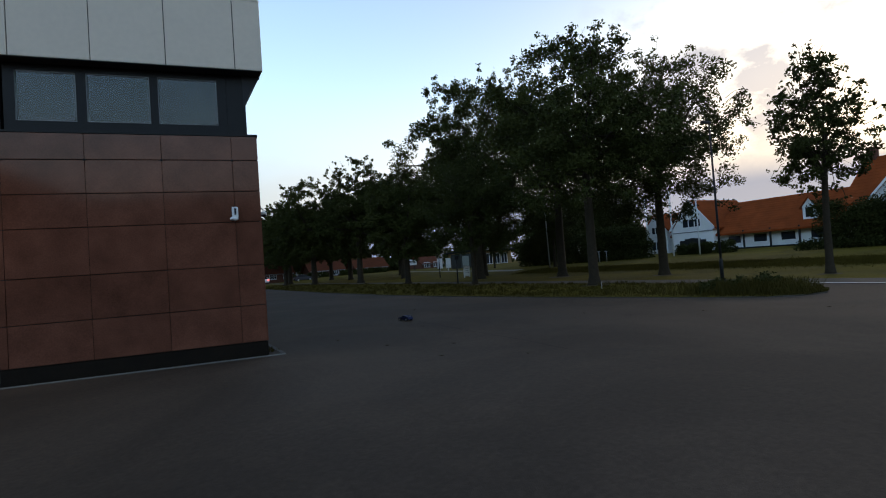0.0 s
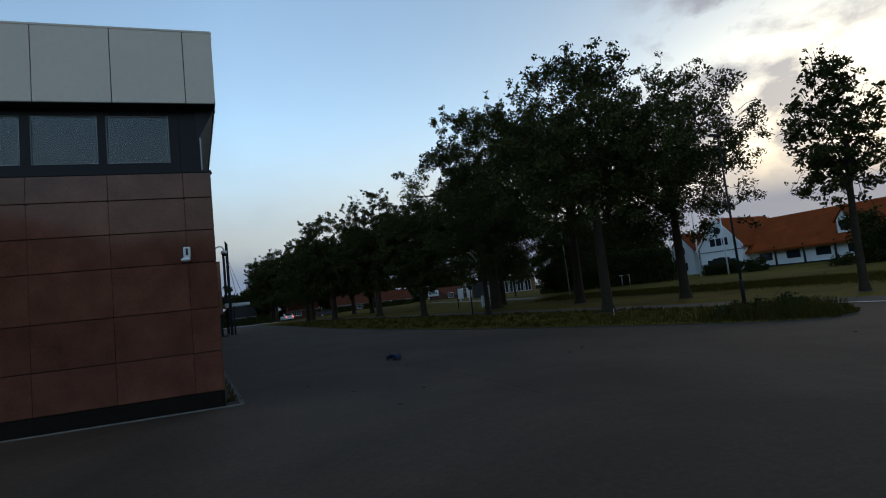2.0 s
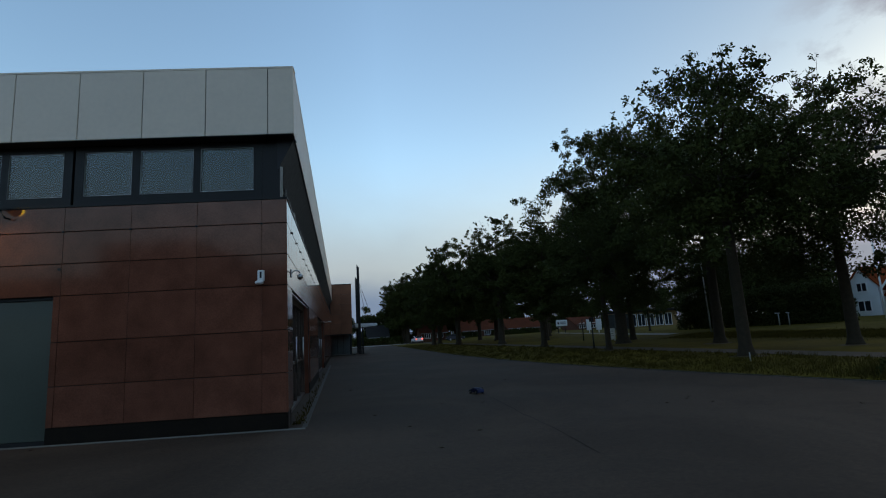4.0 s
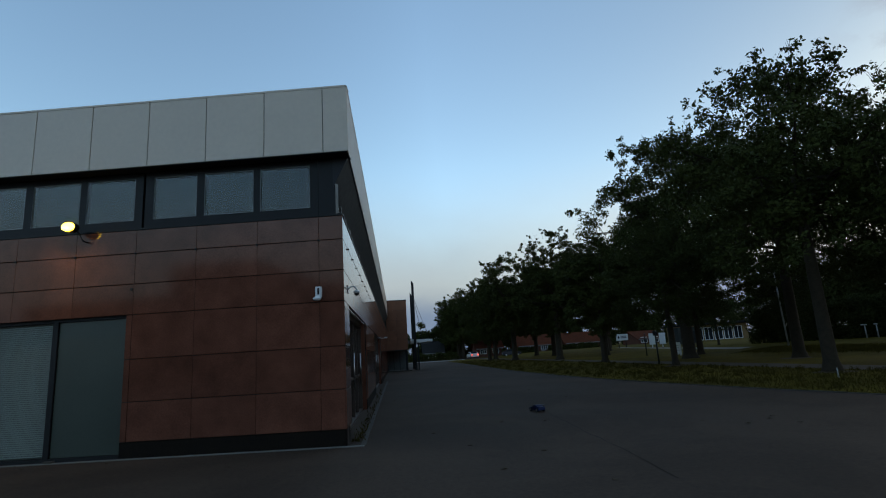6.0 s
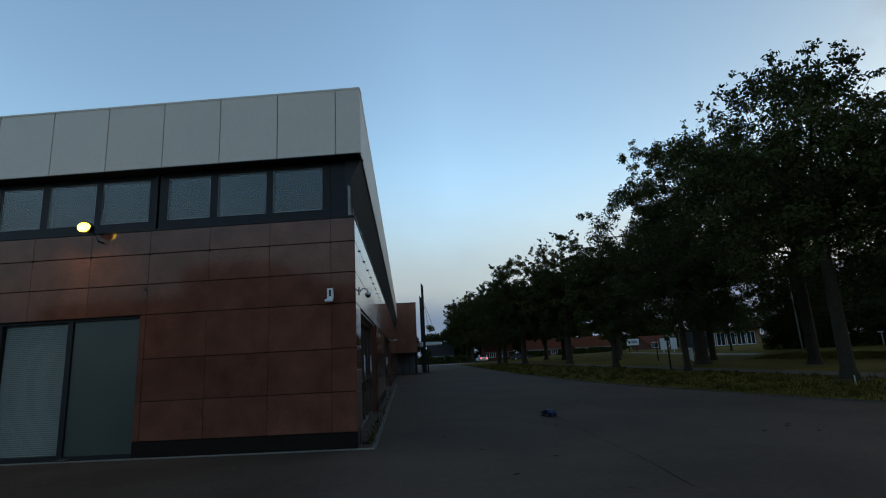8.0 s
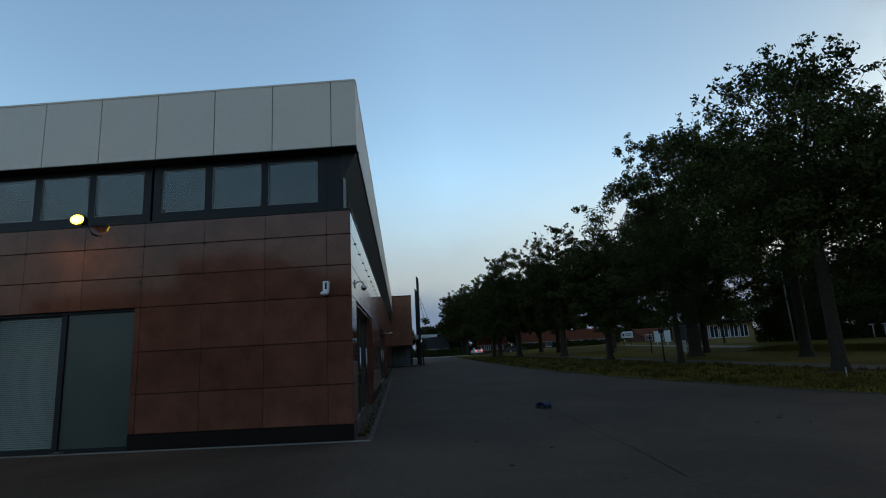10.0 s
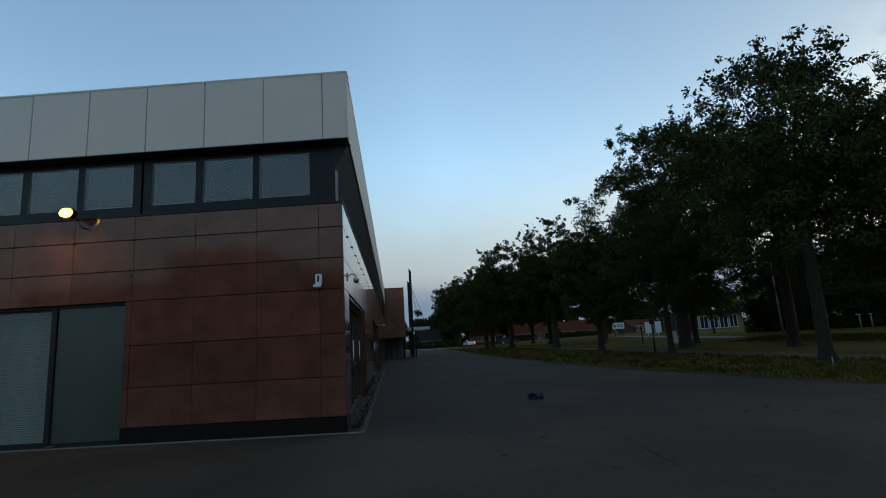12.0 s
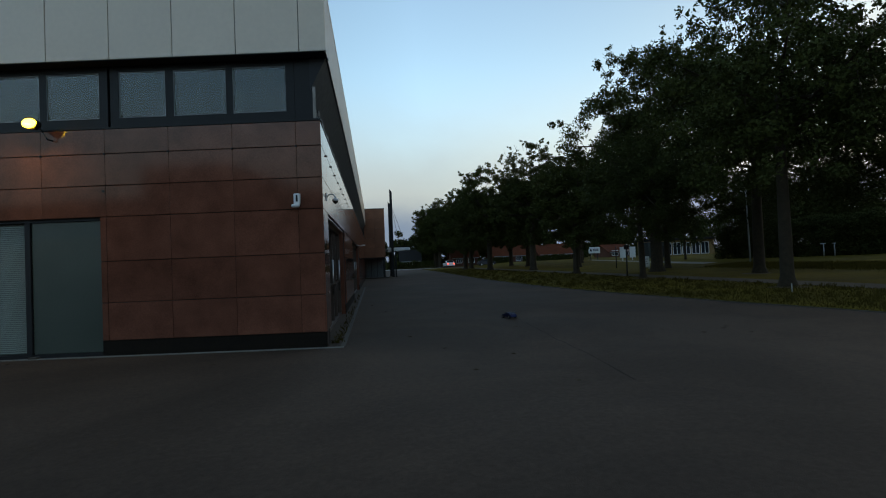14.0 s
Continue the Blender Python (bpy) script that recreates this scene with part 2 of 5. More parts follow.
M_GREYPOLE = mat("galvanised_pole", (0.34, 0.34, 0.33), (0.26, 0.26, 0.25), 0.5, metal=0.4, scale=4, fine=40)
M_TERRACE = mat("pale_paving", (0.42, 0.40, 0.37), (0.33, 0.31, 0.29), 0.85)
M_SIGN = mat("sign_white", (0.78, 0.78, 0.76), (0.70, 0.70, 0.68), 0.5)
M_LINE = mat("road_paint", (0.62, 0.62, 0.60), (0.42, 0.42, 0.41), 0.7, scale=6, fine=60)
M_TAR = mat("tar_seam", (0.024, 0.019, 0.016), None, 0.9, spec=0.05)
M_BLUE = mat("blue_body_paint", (0.006, 0.016, 0.075), (0.004, 0.010, 0.05), 0.55, spec=0.25)
M_TYRE = mat("rubber", (0.018, 0.018, 0.018), None, 0.8)
M_CARWHITE = mat("white_car_paint", (0.78, 0.78, 0.78), None, 0.25, coat=0.6)
M_CARDARK = mat("dark_car_paint", (0.05, 0.05, 0.06), None, 0.25, coat=0.6)
M_TAIL = glow("tail_lamp", (1.0, 0.08, 0.04), 2.0)
M_LAMP = glow("sodium_lamp", (1.0, 0.60, 0.035), 12.0)
M_GREYWALL = mat("grey_cladding", (0.20, 0.20, 0.20), (0.15, 0.15, 0.15), 0.8, scale=0.5, fine=8)

# ---- mesh helpers ----


def empty(name, m=None):
    ob = new(name)
    ob.empty_display_size = 0.3
    if m is not None:
        ob.matrix_world = m
    return ob


def mesh_of(name, bm, material):
    me = bpy.data.meshes.new(name)
    bm.to_mesh(me)
    bm.free()
    for m in (material if isinstance(material, (list, tuple)) else (material,)):
        me.materials.append(m)
    return me


def part(name, bm, material, parent=None, label=""):
    """Links a bmesh, or a mesh that is shared, as one object, in its parent's space."""
    me = bm if isinstance(bm, bpy.types.Mesh) else mesh_of(name, bm, material)
    ob = new(name, me)
    if parent is not None:
        ob.parent = parent
    return tagged(ob, label)


def box(bm, x0, x1, y0, y1, z0, z1, bev=0.0):
    vs = [bm.verts.new(c) for c in ((x0, y0, z0), (x1, y0, z0), (x1, y1, z0), (x0, y1, z0), (x0, y0, z1), (x1, y0, z1), (x1, y1, z1), (x0, y1, z1))]
    fs = [bm.faces.new([vs[i] for i in q]) for q in ((3, 2, 1, 0), (4, 5, 6, 7), (0, 1, 5, 4), (1, 2, 6, 5), (2, 3, 7, 6), (3, 0, 4, 7))]
    if bev:
        es = list({e for f in fs for e in f.edges})
        bmesh.ops.bevel(bm, geom=es, offset=bev, segments=1, affect="EDGES", profile=0.5)
    return bm


def B(x0, x1, y0, y1, z0, z1, bev=0.0):
    return box(bmesh.new(), min(x0, x1), max(x0, x1), min(y0, y1), max(y0, y1), min(z0, z1), max(z0, z1), bev)


def tube(bm, pts, radii, n=8, cap=True):
    """A tapered tube along pts."""
    rings = []
    pts = [Vector(p) for p in pts]
    for i, p in enumerate(pts):
        d = (pts[min(i + 1, len(pts) - 1)] - pts[max(i - 1, 0)]).normalized()
        a = d.orthogonal().normalized() if abs(d.z) < 0.9 else d.cross(Vector((0, 1, 0))).normalized()
        b = d.cross(a)
        r = radii[i] if isinstance(radii, (list, tuple)) else radii
        rings.append([bm.verts.new(p + (a * math.cos(k * math.tau / n) + b * math.sin(k * math.tau / n)) * r) for k in range(n)])
    for r0, r1 in zip(rings, rings[1:]):
        for k in range(n):
            f = bm.faces.new((r0[k], r0[(k + 1) % n], r1[(k + 1) % n], r1[k]))
            f.smooth = True
    if cap:
        bm.faces.new(rings[0][::-1])
        bm.faces.new(rings[-1])
    return bm


def TUBE(pts, radii, n=8):
    return tube(bmesh.new(), pts, radii, n)


def prism(outline, y0, y1, axis="y"):
    """A solid of a flat outline drawn in (a, z), swept along an axis."""
    bm = bmesh.new()
    put = (lambda a, z, s: (a, s, z)) if axis == "y" else (lambda a, z, s: (s, a, z))
    lo = [bm.verts.new(put(a, z, y0)) for a, z in outline]
    hi = [bm.verts.new(put(a, z, y1)) for a, z in outline]
    n = len(outline)
    bm.faces.new(lo)
    bm.faces.new(hi[::-1])
    for i in range(n):
        bm.faces.new((lo[i], hi[i], hi[(i + 1) % n], lo[(i + 1) % n]))
    bmesh.ops.recalc_face_normals(bm, faces=bm.faces)
    return bm


# ---- ground ----
EDGE0, EDGE1 = 17.0, 20.5      # the service road along the lawn
# edge of the yard along the grass verge, ending in a rounded nose
VERGE = [(10.6, 96.4), (9.2, 42.0), (8.95, 28.0), (9.2, 18.0), (9.6, 12.5), (10.2, 8.0), (10.9, 4.0), (11.6, 1.0), (12.0, -1.0), (12.45, -2.2), (13.15, -2.82), (13.95, -2.9), (14.9, -2.5), (15.9, -1.4), (16.6, 0.2), (EDGE0, 2.0)]


def smooth(a, b, v):
    u = min(1.0, max(0.0, (v - a) / (b - a)))
    return u * u * (3 - 2 * u)


def ground_z(x, y):
    """The lawn rises gently towards the white farmhouse."""
    return 0.05 + 0.55 * smooth(21.5, 33, x) + 0.30 * smooth(34, 62, x)


bm = bmesh.new()
xs = [-3000, -400, -100, 10, 16.9] + [EDGE1 - 0.02, 22, 23, 24.5, 26, 28, 30, 32, 34, 40, 46, 52, 58, 64, 80, 150, 500, 3000]
ys = [-3000, -500, -150, -60, -30, -10, 0, 10, 20, 30, 40, 50, 60, 80, 120, 200, 600, 3000]
grid = [[bm.verts.new((x, y, ground_z(x, y) if x > EDGE0 else -0.06)) for y in ys] for x in xs]
for i in range(len(xs) - 1):
    for j in range(len(ys) - 1):
        bm.faces.new((grid[i][j], grid[i + 1][j], grid[i + 1][j + 1], grid[i][j + 1]))
ground = part("ground", bm, M_GRASS)
tagged(ground, "mown summer lawn rising gently away from the road", "ground", kind="structure")

# asphalt yard, reaching far behind the camera and to the street ahead
yard = part("car_park", B(-90, EDGE0, -70, 96.4, -0.3, 0.0), M_ASPHALT)
tagged(yard, "wide worn dark grey asphalt yard, dry and unmarked", "car park", kind="structure")
road = part("road", B(EDGE0, EDGE1, -70, 160, -0.3, 0.012), M_ROAD)
tagged(road, "narrow lighter grey asphalt service road beside the trees", "road", kind="structure")
street = part("street", B(-90, 160, 98.4, 105, -0.3, 0.03), M_ROAD)
tagged(street, "grey asphalt cross street beyond the yard", "road", kind="structure")
tagged(part("pavement", B(-20, 14.5, 96.5, 98.3, -0.3, 0.06), M_TERRACE), "pale concrete pavement along the cross street", "pavement", kind="structure")
for k in range(8):
    y0 = -6.0 - k * 6
    tagged(part("road_marking", B(EDGE0 + 0.15, EDGE0 + 0.27, y0 - 2.2, y0, 0.008, 0.016), M_LINE), "worn white painted road line", "road marking", "white lines on the service road", "structure")
tagged(part("road_marking", B(EDGE0 + 0.15, EDGE0 + 0.27, -3.2, -0.4, 0.008, 0.016), M_LINE), "worn white painted road line", "road marking", "white lines on the service road", "structure")

bm = bmesh.new()
last = None
for k in range(13):
    x = EDGE1 + 0.1 + k * 1.25
    w0, w1 = -6.6 + 0.05 * k, -1.6 + 0.04 * k
    pair = (bm.verts.new((x, w0, ground_z(x, w0) + 0.02)), bm.verts.new((x, w1, ground_z(x, w1) + 0.02)))
    if last:
        bm.faces.new((last[0], pair[0], pair[1], last[1]))
    last = pair
tagged(part("driveway", bm, M_ROAD), "grey asphalt driveway crossing the lawn", "driveway", kind="structure")

# grass verge between the yard and the service road, with a rounded end
outline = VERGE


def plate(outline, z0, z1, material, name):
    bm = bmesh.new()
    lo = [bm.verts.new((x, y, z0)) for x, y in outline]
    hi = [bm.verts.new((x, y, z1)) for x, y in outline]
    bm.faces.new(hi)
    for i in range(len(outline)):
        j = (i + 1) % len(outline)
        bm.faces.new((lo[i], lo[j], hi[j], hi[i]))
    bmesh.ops.recalc_face_normals(bm, faces=bm.faces)
    return part(name, bm, material)


island = plate(outline + [(EDGE0, 96.4)], -0.2, 0.035, M_GRASS, "grass_verge")
tagged(island, "unmown grass verge between yard and service road", "verge", kind="structure")


def kerb_run(pts, name, label):
    """Kerb stones laid end to end along a line, each a piece of its own."""
    root = empty(name)
    tagged(root, label, "kerb", kind="structure")
    for (xa, ya), (xb, yb) in zip(pts, pts[1:]):
        d = math.hypot(xb - xa, yb - ya)
        n = max(1, round(d))
        me = kerb_run.cache.get(round(d / n, 3))
        if me is None:
            me = mesh_of("kerb_stone", B(0.004, d / n - 0.004, -0.05, 0.05, -0.2, 0.028, 0.010), M_KERB)
            kerb_run.cache[round(d / n, 3)] = me
        for k in range(n):
            s = part("kerb_stone", me, None, root)
            s.matrix_basis = pose(xa + (xb - xa) * k / n, ya + (yb - ya) * k / n, random.uniform(-0.008, 0.004), 0, 0, math.degrees(math.atan2(yb - ya, xb - xa)))
    return root


kerb_run.cache = {}

# ---- the stone-clad building ----
WALL_H, FAS0, FAS1 = 4.19, 5.43, 6.77
ROWS = [0.29, 0.98, 1.74, 2.56, 3.14, 3.73, WALL_H]
PITCH, FIRST = 1.18, 0.46
FPITCH = 1.16                  # fascia panels
X_END, Y_END = -16.0, 43.6
DOOR = (-6.95, -4.12)
DOOR_H, DOOR_MID = 2.56, -5.52           # the loading door in the front
PORTAL = [(0.7, 6.6), (13.4, 21.5)]   # glazed openings in the side, along y

# the front stands a little askew to the side: all its parts turn about the corner
SKEW = -7.74
LEAN_BACK = -math.tan(radians(SKEW))
FRONT = pose(0, 0, 0, 0, 0, SKEW)
EAVES = pose(0.16, -0.16, 0) @ FRONT @ pose(-0.16, 0.16, 0)


def turned(ob, m=None):
    ob.matrix_basis = (m or FRONT) @ ob.matrix_basis
    return ob


building = empty("commercial_building")
tagged(building, "flat-roofed commercial building, red granite panels under a grey metal fascia", "building")

# solid wall cores behind the stone, with the openings left free
T = 0.30
wf = bmesh.new()
box(wf, X_END, DOOR[0], 0.04, T, 0, WALL_H)
box(wf, DOOR[1], -0.04, 0.04, T, 0, WALL_H)
box(wf, DOOR[0], DOOR[1], 0.04, T, DOOR_H, WALL_H)
wall_front = turned(part("front_wall", wf, M_BACKING, building))
ws = bmesh.new()
ends = [T] + [v for ab in PORTAL for v in ab] + [Y_END]
for a, b in zip(ends[::2], ends[1::2]):
    box(ws, -T, -0.04, a, b, 0, WALL_H)
for a, b in PORTAL:
    box(ws, -T, -0.04, a, b, ROWS[3] + 0.02, WALL_H)
wall_side = part("side_wall", ws, M_BACKING, building)
wb = bmesh.new()
box(wb, X_END, X_END + T, T - X_END * LEAN_BACK, Y_END, 0, FAS1 - 0.1)
box(wb, X_END, -0.2, Y_END - T, Y_END, 0, FAS1 - 0.1)
part("rear_wall", wb, M_GREYWALL, building)


def slab(x0, x1, y_in, y1, z0, z1):
    """A flat slab whose front edge follows the askew front."""
    bm = bmesh.new()
    plan = [(x0, y_in - x0 * LEAN_BACK), (x1, y_in - x1 * LEAN_BACK), (x1, y1), (x0, y1)]
    lo, hi = ([bm.verts.new((x, y, z)) for x, y in plan] for z in (z0, z1))
    bm.faces.new(lo[::-1])
    bm.faces.new(hi)
    for k in range(4):
        bm.faces.new((lo[k], lo[(k + 1) % 4], hi[(k + 1) % 4], hi[k]))
    return bm


part("roof", slab(X_END, -0.05, 0.08, Y_END, 6.45, 6.6), M_ROOF, building, "flat felt roof")
part("upper_floor", slab(X_END + T, -T, T + 0.02, Y_END - T, 3.95, 4.1), M_GREYWALL, building, "grey floor slab behind the windows")

panel_cache = {}


def panel_mesh(w, h, d, material, name, bev=0.004):
    key = (round(w, 3), round(h, 3), name)
    if key not in panel_cache:
        panel_cache[key] = mesh_of(name, B(0, w, -d, 0, 0, h, bev), material)
    return panel_cache[key]


GAP = 0.012


def clad(parent, cols, along_y):
    """Hang granite slabs on a wall; cols are stretches along it, with the height from which stone begins."""
    for a, b, z_from in cols:
        for z0, z1 in zip(ROWS, ROWS[1:]):
            if z0 < z_from - 0.02:
                continue
            me = panel_mesh(b - a - GAP * 0.4, z1 - z0 - GAP, 0.03, M_GRANITE, "granite_panel")
            ob = part("granite_panel", me, None, parent)
            tilt = random.uniform(-0.12, 0.12)
            if along_y:
                ob.matrix_basis = pose(-0.03, a + GAP * 0.2, z0 + GAP / 2, tilt * 0.3, 0, 90 + tilt * 0.4)
            else:
                ob.matrix_basis = pose(a + GAP * 0.2, 0.03, z0 + GAP / 2, tilt * 0.3, 0, tilt * 0.4)


cols = [(-FIRST, 0.0, 0.0)]
x = -FIRST
while x - PITCH > X_END:
    a, b = x - PITCH, x
    if b <= DOOR[0] or a >= DOOR[1]:
        cols.append((a, b, 0.0))
    elif a < DOOR[1] < b:
        cols.append((a, b, DOOR_H))
        front_stub = (DOOR[1], b)
    else:
        cols.append((a, b, DOOR_H))
    x = a
clad(wall_front, cols, False)
# narrow slabs between the last full column and the loading door
for z0, z1 in zip(ROWS[:3], ROWS[1:4]):
    part("granite_panel", panel_mesh(front_stub[1] - front_stub[0] - GAP, z1 - z0 - GAP, 0.03, M_GRANITE, "granite_panel"), None, wall_front).matrix_basis = pose(front_stub[0] + GAP / 2, 0.03, z0 + GAP / 2)

scols = [(0.0, 1.0, 0.0)]
y = 1.0
while y + PITCH < Y_END:
    a, b = y, y + PITCH
    z_from = 0.0
    for p0, p1 in PORTAL:
        if b > p0 + 0.05 and a < p1 - 0.05:
            z_from = DOOR_H
    scols.append((a, b, z_from))
    y = b
clad(wall_side, scols, True)

# plinth and the pale strip of paving at its foot
turned(part("plinth", B(DOOR[1], -0.01, 0.012, 0.05, 0.0, 0.285), M_PLINTH, building, "black base course"))
turned(part("plinth", B(X_END, DOOR[0], 0.012, 0.05, 0.0, 0.285), M_PLINTH, building, "black base course"))
py = [0.0] + [v for ab in PORTAL for v in ab] + [Y_END]
for a, b in zip(py[::2], py[1::2]):
    part("plinth", B(-0.05, -0.012, a + 0.012, b, 0.0, 0.285), M_PLINTH, building, "black base course")
# small steel clips at the upper joint
clip_me = mesh_of("panel_clip", B(-0.018, 0.018, -0.030, 0.0, -0.020, 0.012, 0.004), M_DARKMETAL)
for a, b, _ in cols[1:]:
    part("panel_clip", clip_me, None, wall_front).matrix_basis = pose(b, 0.0, ROWS[5])
for a, b, _ in scols[:26]:
    part("panel_clip", clip_me, None, wall_side).matrix_basis = pose(0.0, b, ROWS[5], 0, 0, 90)
# round vent hole in the stone over the door
part("vent_cap", TUBE([(-4.04, 0.004, 3.04), (-4.04, -0.012, 3.04)], 0.028, 12), M_BLACK, wall_front)

OV = 0.16
# window band: dark metal, three panes to a group
BAND_Y = 0.16
WZ0, WZ1 = 4.43, 5.30
groups = []
g = -0.66
while g > X_END + 3.6:
    groups.append([(g - 1.0, g), (g - 2.12, g - 1.13), (g - 3.15, g - 2.27)])
    g -= 3.52


def ring(a0, a1, z0, z1, b0, b1, w0, w1, d0, d1, along_y):
    """A flat rectangular frame with one opening, as a single connected mesh."""
    bm = bmesh.new()
    outer = [(a0, z0), (a1, z0), (a1, z1), (a0, z1)]
    inner = [(b0, w0), (b1, w0), (b1, w1), (b0, w1)]

    def put(a, z, d):
        return bm.verts.new((-d, -a, z) if along_y else (a, d, z))
    lv = [[put(a, z, d) for a, z in loop] for d in (d0, d1) for loop in (outer, inner)]
    for k in range(4):
        q = (k + 1) % 4
        bm.faces.new((lv[0][k], lv[0][q], lv[1][q], lv[1][k]))
        bm.faces.new((lv[2][k], lv[3][k], lv[3][q], lv[2][q]))
        bm.faces.new((lv[0][k], lv[2][k], lv[2][q], lv[0][q]))
        bm.faces.new((lv[1][k], lv[1][q], lv[3][q], lv[3][k]))
    bmesh.ops.recalc_face_normals(bm, faces=bm.faces)
    return bm


def window_unit(parent, spans, along_y):
    """A row of fixed panes in one dark frame: sill, head, mullions, glass and a blind behind each pane."""
    def B2(a0, a1, d0, d1, z0, z1, bev=0.0):
        return B(a0, a1, BAND_Y + d0, BAND_Y + d1, z0, z1, bev) if not along_y else B(-BAND_Y - d0, -BAND_Y - d1, -a1, -a0, z0, z1, bev)
    lo, hi = spans[-1][0], spans[0][1]
    win = part("window", ring(lo - 0.16, hi + 0.16, WALL_H, FAS0 + 0.01, lo, hi, WZ0, WZ1, BAND_Y, BAND_Y + 0.14, along_y), M_DARKMETAL, parent, "dark-framed strip window of three panes")
    for (a0, _), (_, b1) in zip(spans, spans[1:]):
        part("mullion", B2(b1, a0, 0.004, 0.136, WZ0, WZ1), M_DARKMETAL, win)
    for a0, a1 in spans:
        part("pane", B2(a0, a1, 0.022, 0.034, WZ0, WZ1), M_GLASS, win).visible_shadow = False
        part("bead", ring(a0 - 0.004, a1 + 0.004, WZ0 - 0.004, WZ1 + 0.004, a0 + 0.013, a1 - 0.013, WZ0 + 0.013, WZ1 - 0.013, BAND_Y + 0.010, BAND_Y + 0.021, along_y), M_BEAD, win, "thin grey glazing bead")
        part("blind", B2(a0 + 0.01, a1 - 0.01, 0.13, 0.14, WZ0 + 0.01, WZ1 - 0.01), M_BLIND, win, "closed grey roller blind")
    return win


for s in groups:
    turned(window_unit(building, s, False))
turned(part("corner_post", B(-0.495, -BAND_Y, BAND_Y, 0.39, WALL_H, FAS0 + 0.01), M_DARKMETAL, building, "anthracite corner post"))
sg = -0.60
while sg > -Y_END + 4:
    window_unit(building, [(sg - 0.97, sg), (sg - 2.05, sg - 1.08), (sg - 3.03, sg - 2.17)], True)
    sg -= 3.36
part("sloped_soffit", prism([(-BAND_Y - 0.02, 4.80), (OV - 0.03, FAS0 - 0.014), (-BAND_Y - 0.02, FAS0 - 0.014)], BAND_Y, Y_END), M_SOFFIT, building, "black sloping soffit along the side")
turned(part("sill", B(X_END, 0.012, -0.012, BAND_Y, WALL_H, WALL_H + 0.035), M_DARKMETAL, building, "thin dark coping over the stone"))
part("sill", B(-BAND_Y, 0.012, BAND_Y, Y_END, WALL_H, WALL_H + 0.035), M_DARKMETAL, building, "thin dark coping over the stone")

# fascia: overhanging box with seamed panels
OV = 0.16
fascia = turned(part("fascia", B(X_END, OV - 0.03, -OV + 0.03, 0.06, FAS0 + 0.02, FAS1 - 0.02), M_SOFFIT, building, "overhanging roof edge, black underneath"), EAVES)
fascia_side = part("fascia", B(-0.06, OV - 0.03, -OV + 0.06, Y_END, FAS0 + 0.02, FAS1 - 0.02), M_SOFFIT, building, "overhanging roof edge, black underneath")
turned(part("soffit", B(X_END, OV - 0.05, -OV + 0.012, 0.30, FAS0 - 0.012, FAS0 + 0.02), M_SOFFIT, building, "black metal soffit with a drip edge"), EAVES)
part("soffit", B(-0.30, OV - 0.012, -OV + 0.12, Y_END, FAS0 - 0.009, FAS0 + 0.017), M_SOFFIT, building, "black metal soffit with a drip edge")


def fascia_panel(w):
    return panel_mesh(w, FAS1 - FAS0, 0.03, M_FASCIA, "fascia_panel", 0.006)


edges = [OV, -0.33]
while edges[-1] - FPITCH > X_END:
    edges.append(edges[-1] - FPITCH)
for b, a in zip(edges, edges[1:]):
    part("fascia_panel", fascia_panel(b - a - 0.014), None, fascia).matrix_basis = pose(a + 0.007, -OV + 0.03, FAS0, random.uniform(-0.15, 0.15), 0, 0)
edges = [-OV, 0.53]
while edges[-1] + PITCH < Y_END:
    edges.append(edges[-1] + PITCH)
for a, b in zip(edges, edges[1:]):
    part("fascia_panel", fascia_panel(b - a - 0.014), None, fascia_side).matrix_basis = pose(OV - 0.03, a + 0.007, FAS0, 0, 0, 90)
turned(part("roof_trim", B(X_END, OV - 0.01, -OV - 0.008, 0.08, FAS1, FAS1 + 0.035), M_FASCIA, building, "folded grey metal roof edge"), EAVES)
part("roof_trim", B(-0.08, OV + 0.008, -OV + 0.02, Y_END, FAS1 - 0.004, FAS1 + 0.031), M_FASCIA, building, "folded grey metal roof edge")

# loading door: a slatted leaf and a plain leaf in one dark frame
fr = bmesh.new()
M0, M1 = DOOR_MID - 0.05, DOOR_MID + 0.05
box(fr, DOOR[0], DOOR[0] + 0.07, 0.06, 0.22, 0.0, DOOR_H)
box(fr, DOOR[1] - 0.02, DOOR[1], 0.06, 0.22, 0.0, DOOR_H)
box(fr, M0, M1, 0.07, 0.22, 0.0, DOOR_H - 0.05)
box(fr, DOOR[0] + 0.07, DOOR[1] - 0.02, 0.06, 0.22, DOOR_H - 0.05, DOOR_H)
box(fr, DOOR[0] + 0.07, M0, 0.07, 0.22, 0.0, 0.07)
box(fr, M1, DOOR[1] - 0.02, 0.07, 0.22, 0.0, 0.07)
door = turned(part("loading_door", fr, M_BLACK, building, "wide two-leaf door, one leaf slatted"))
part("plain_leaf", B(M1 + 0.01, DOOR[1] - 0.025, 0.10, 0.16, 0.075, DOOR_H - 0.055, 0.004), M_DOOR, door, "smooth grey-green leaf")
part("leaf_backing", B(DOOR[0] + 0.08, M0 - 0.01, 0.155, 0.17, 0.075, DOOR_H - 0.055), M_DOOR, door)
slat_me = mesh_of("slat", prism([(0.0, 0.0), (-0.022, 0.006), (-0.022, 0.024), (0.0, 0.030)], 0, M0 - DOOR[0] - 0.12, "x"), M_SLAT)
for k in range(65):
    s = part("slat", slat_me, None, door)
    s.matrix_basis = pose(DOOR[0] + 0.10, 0.15, 0.10 + k * 0.0365)
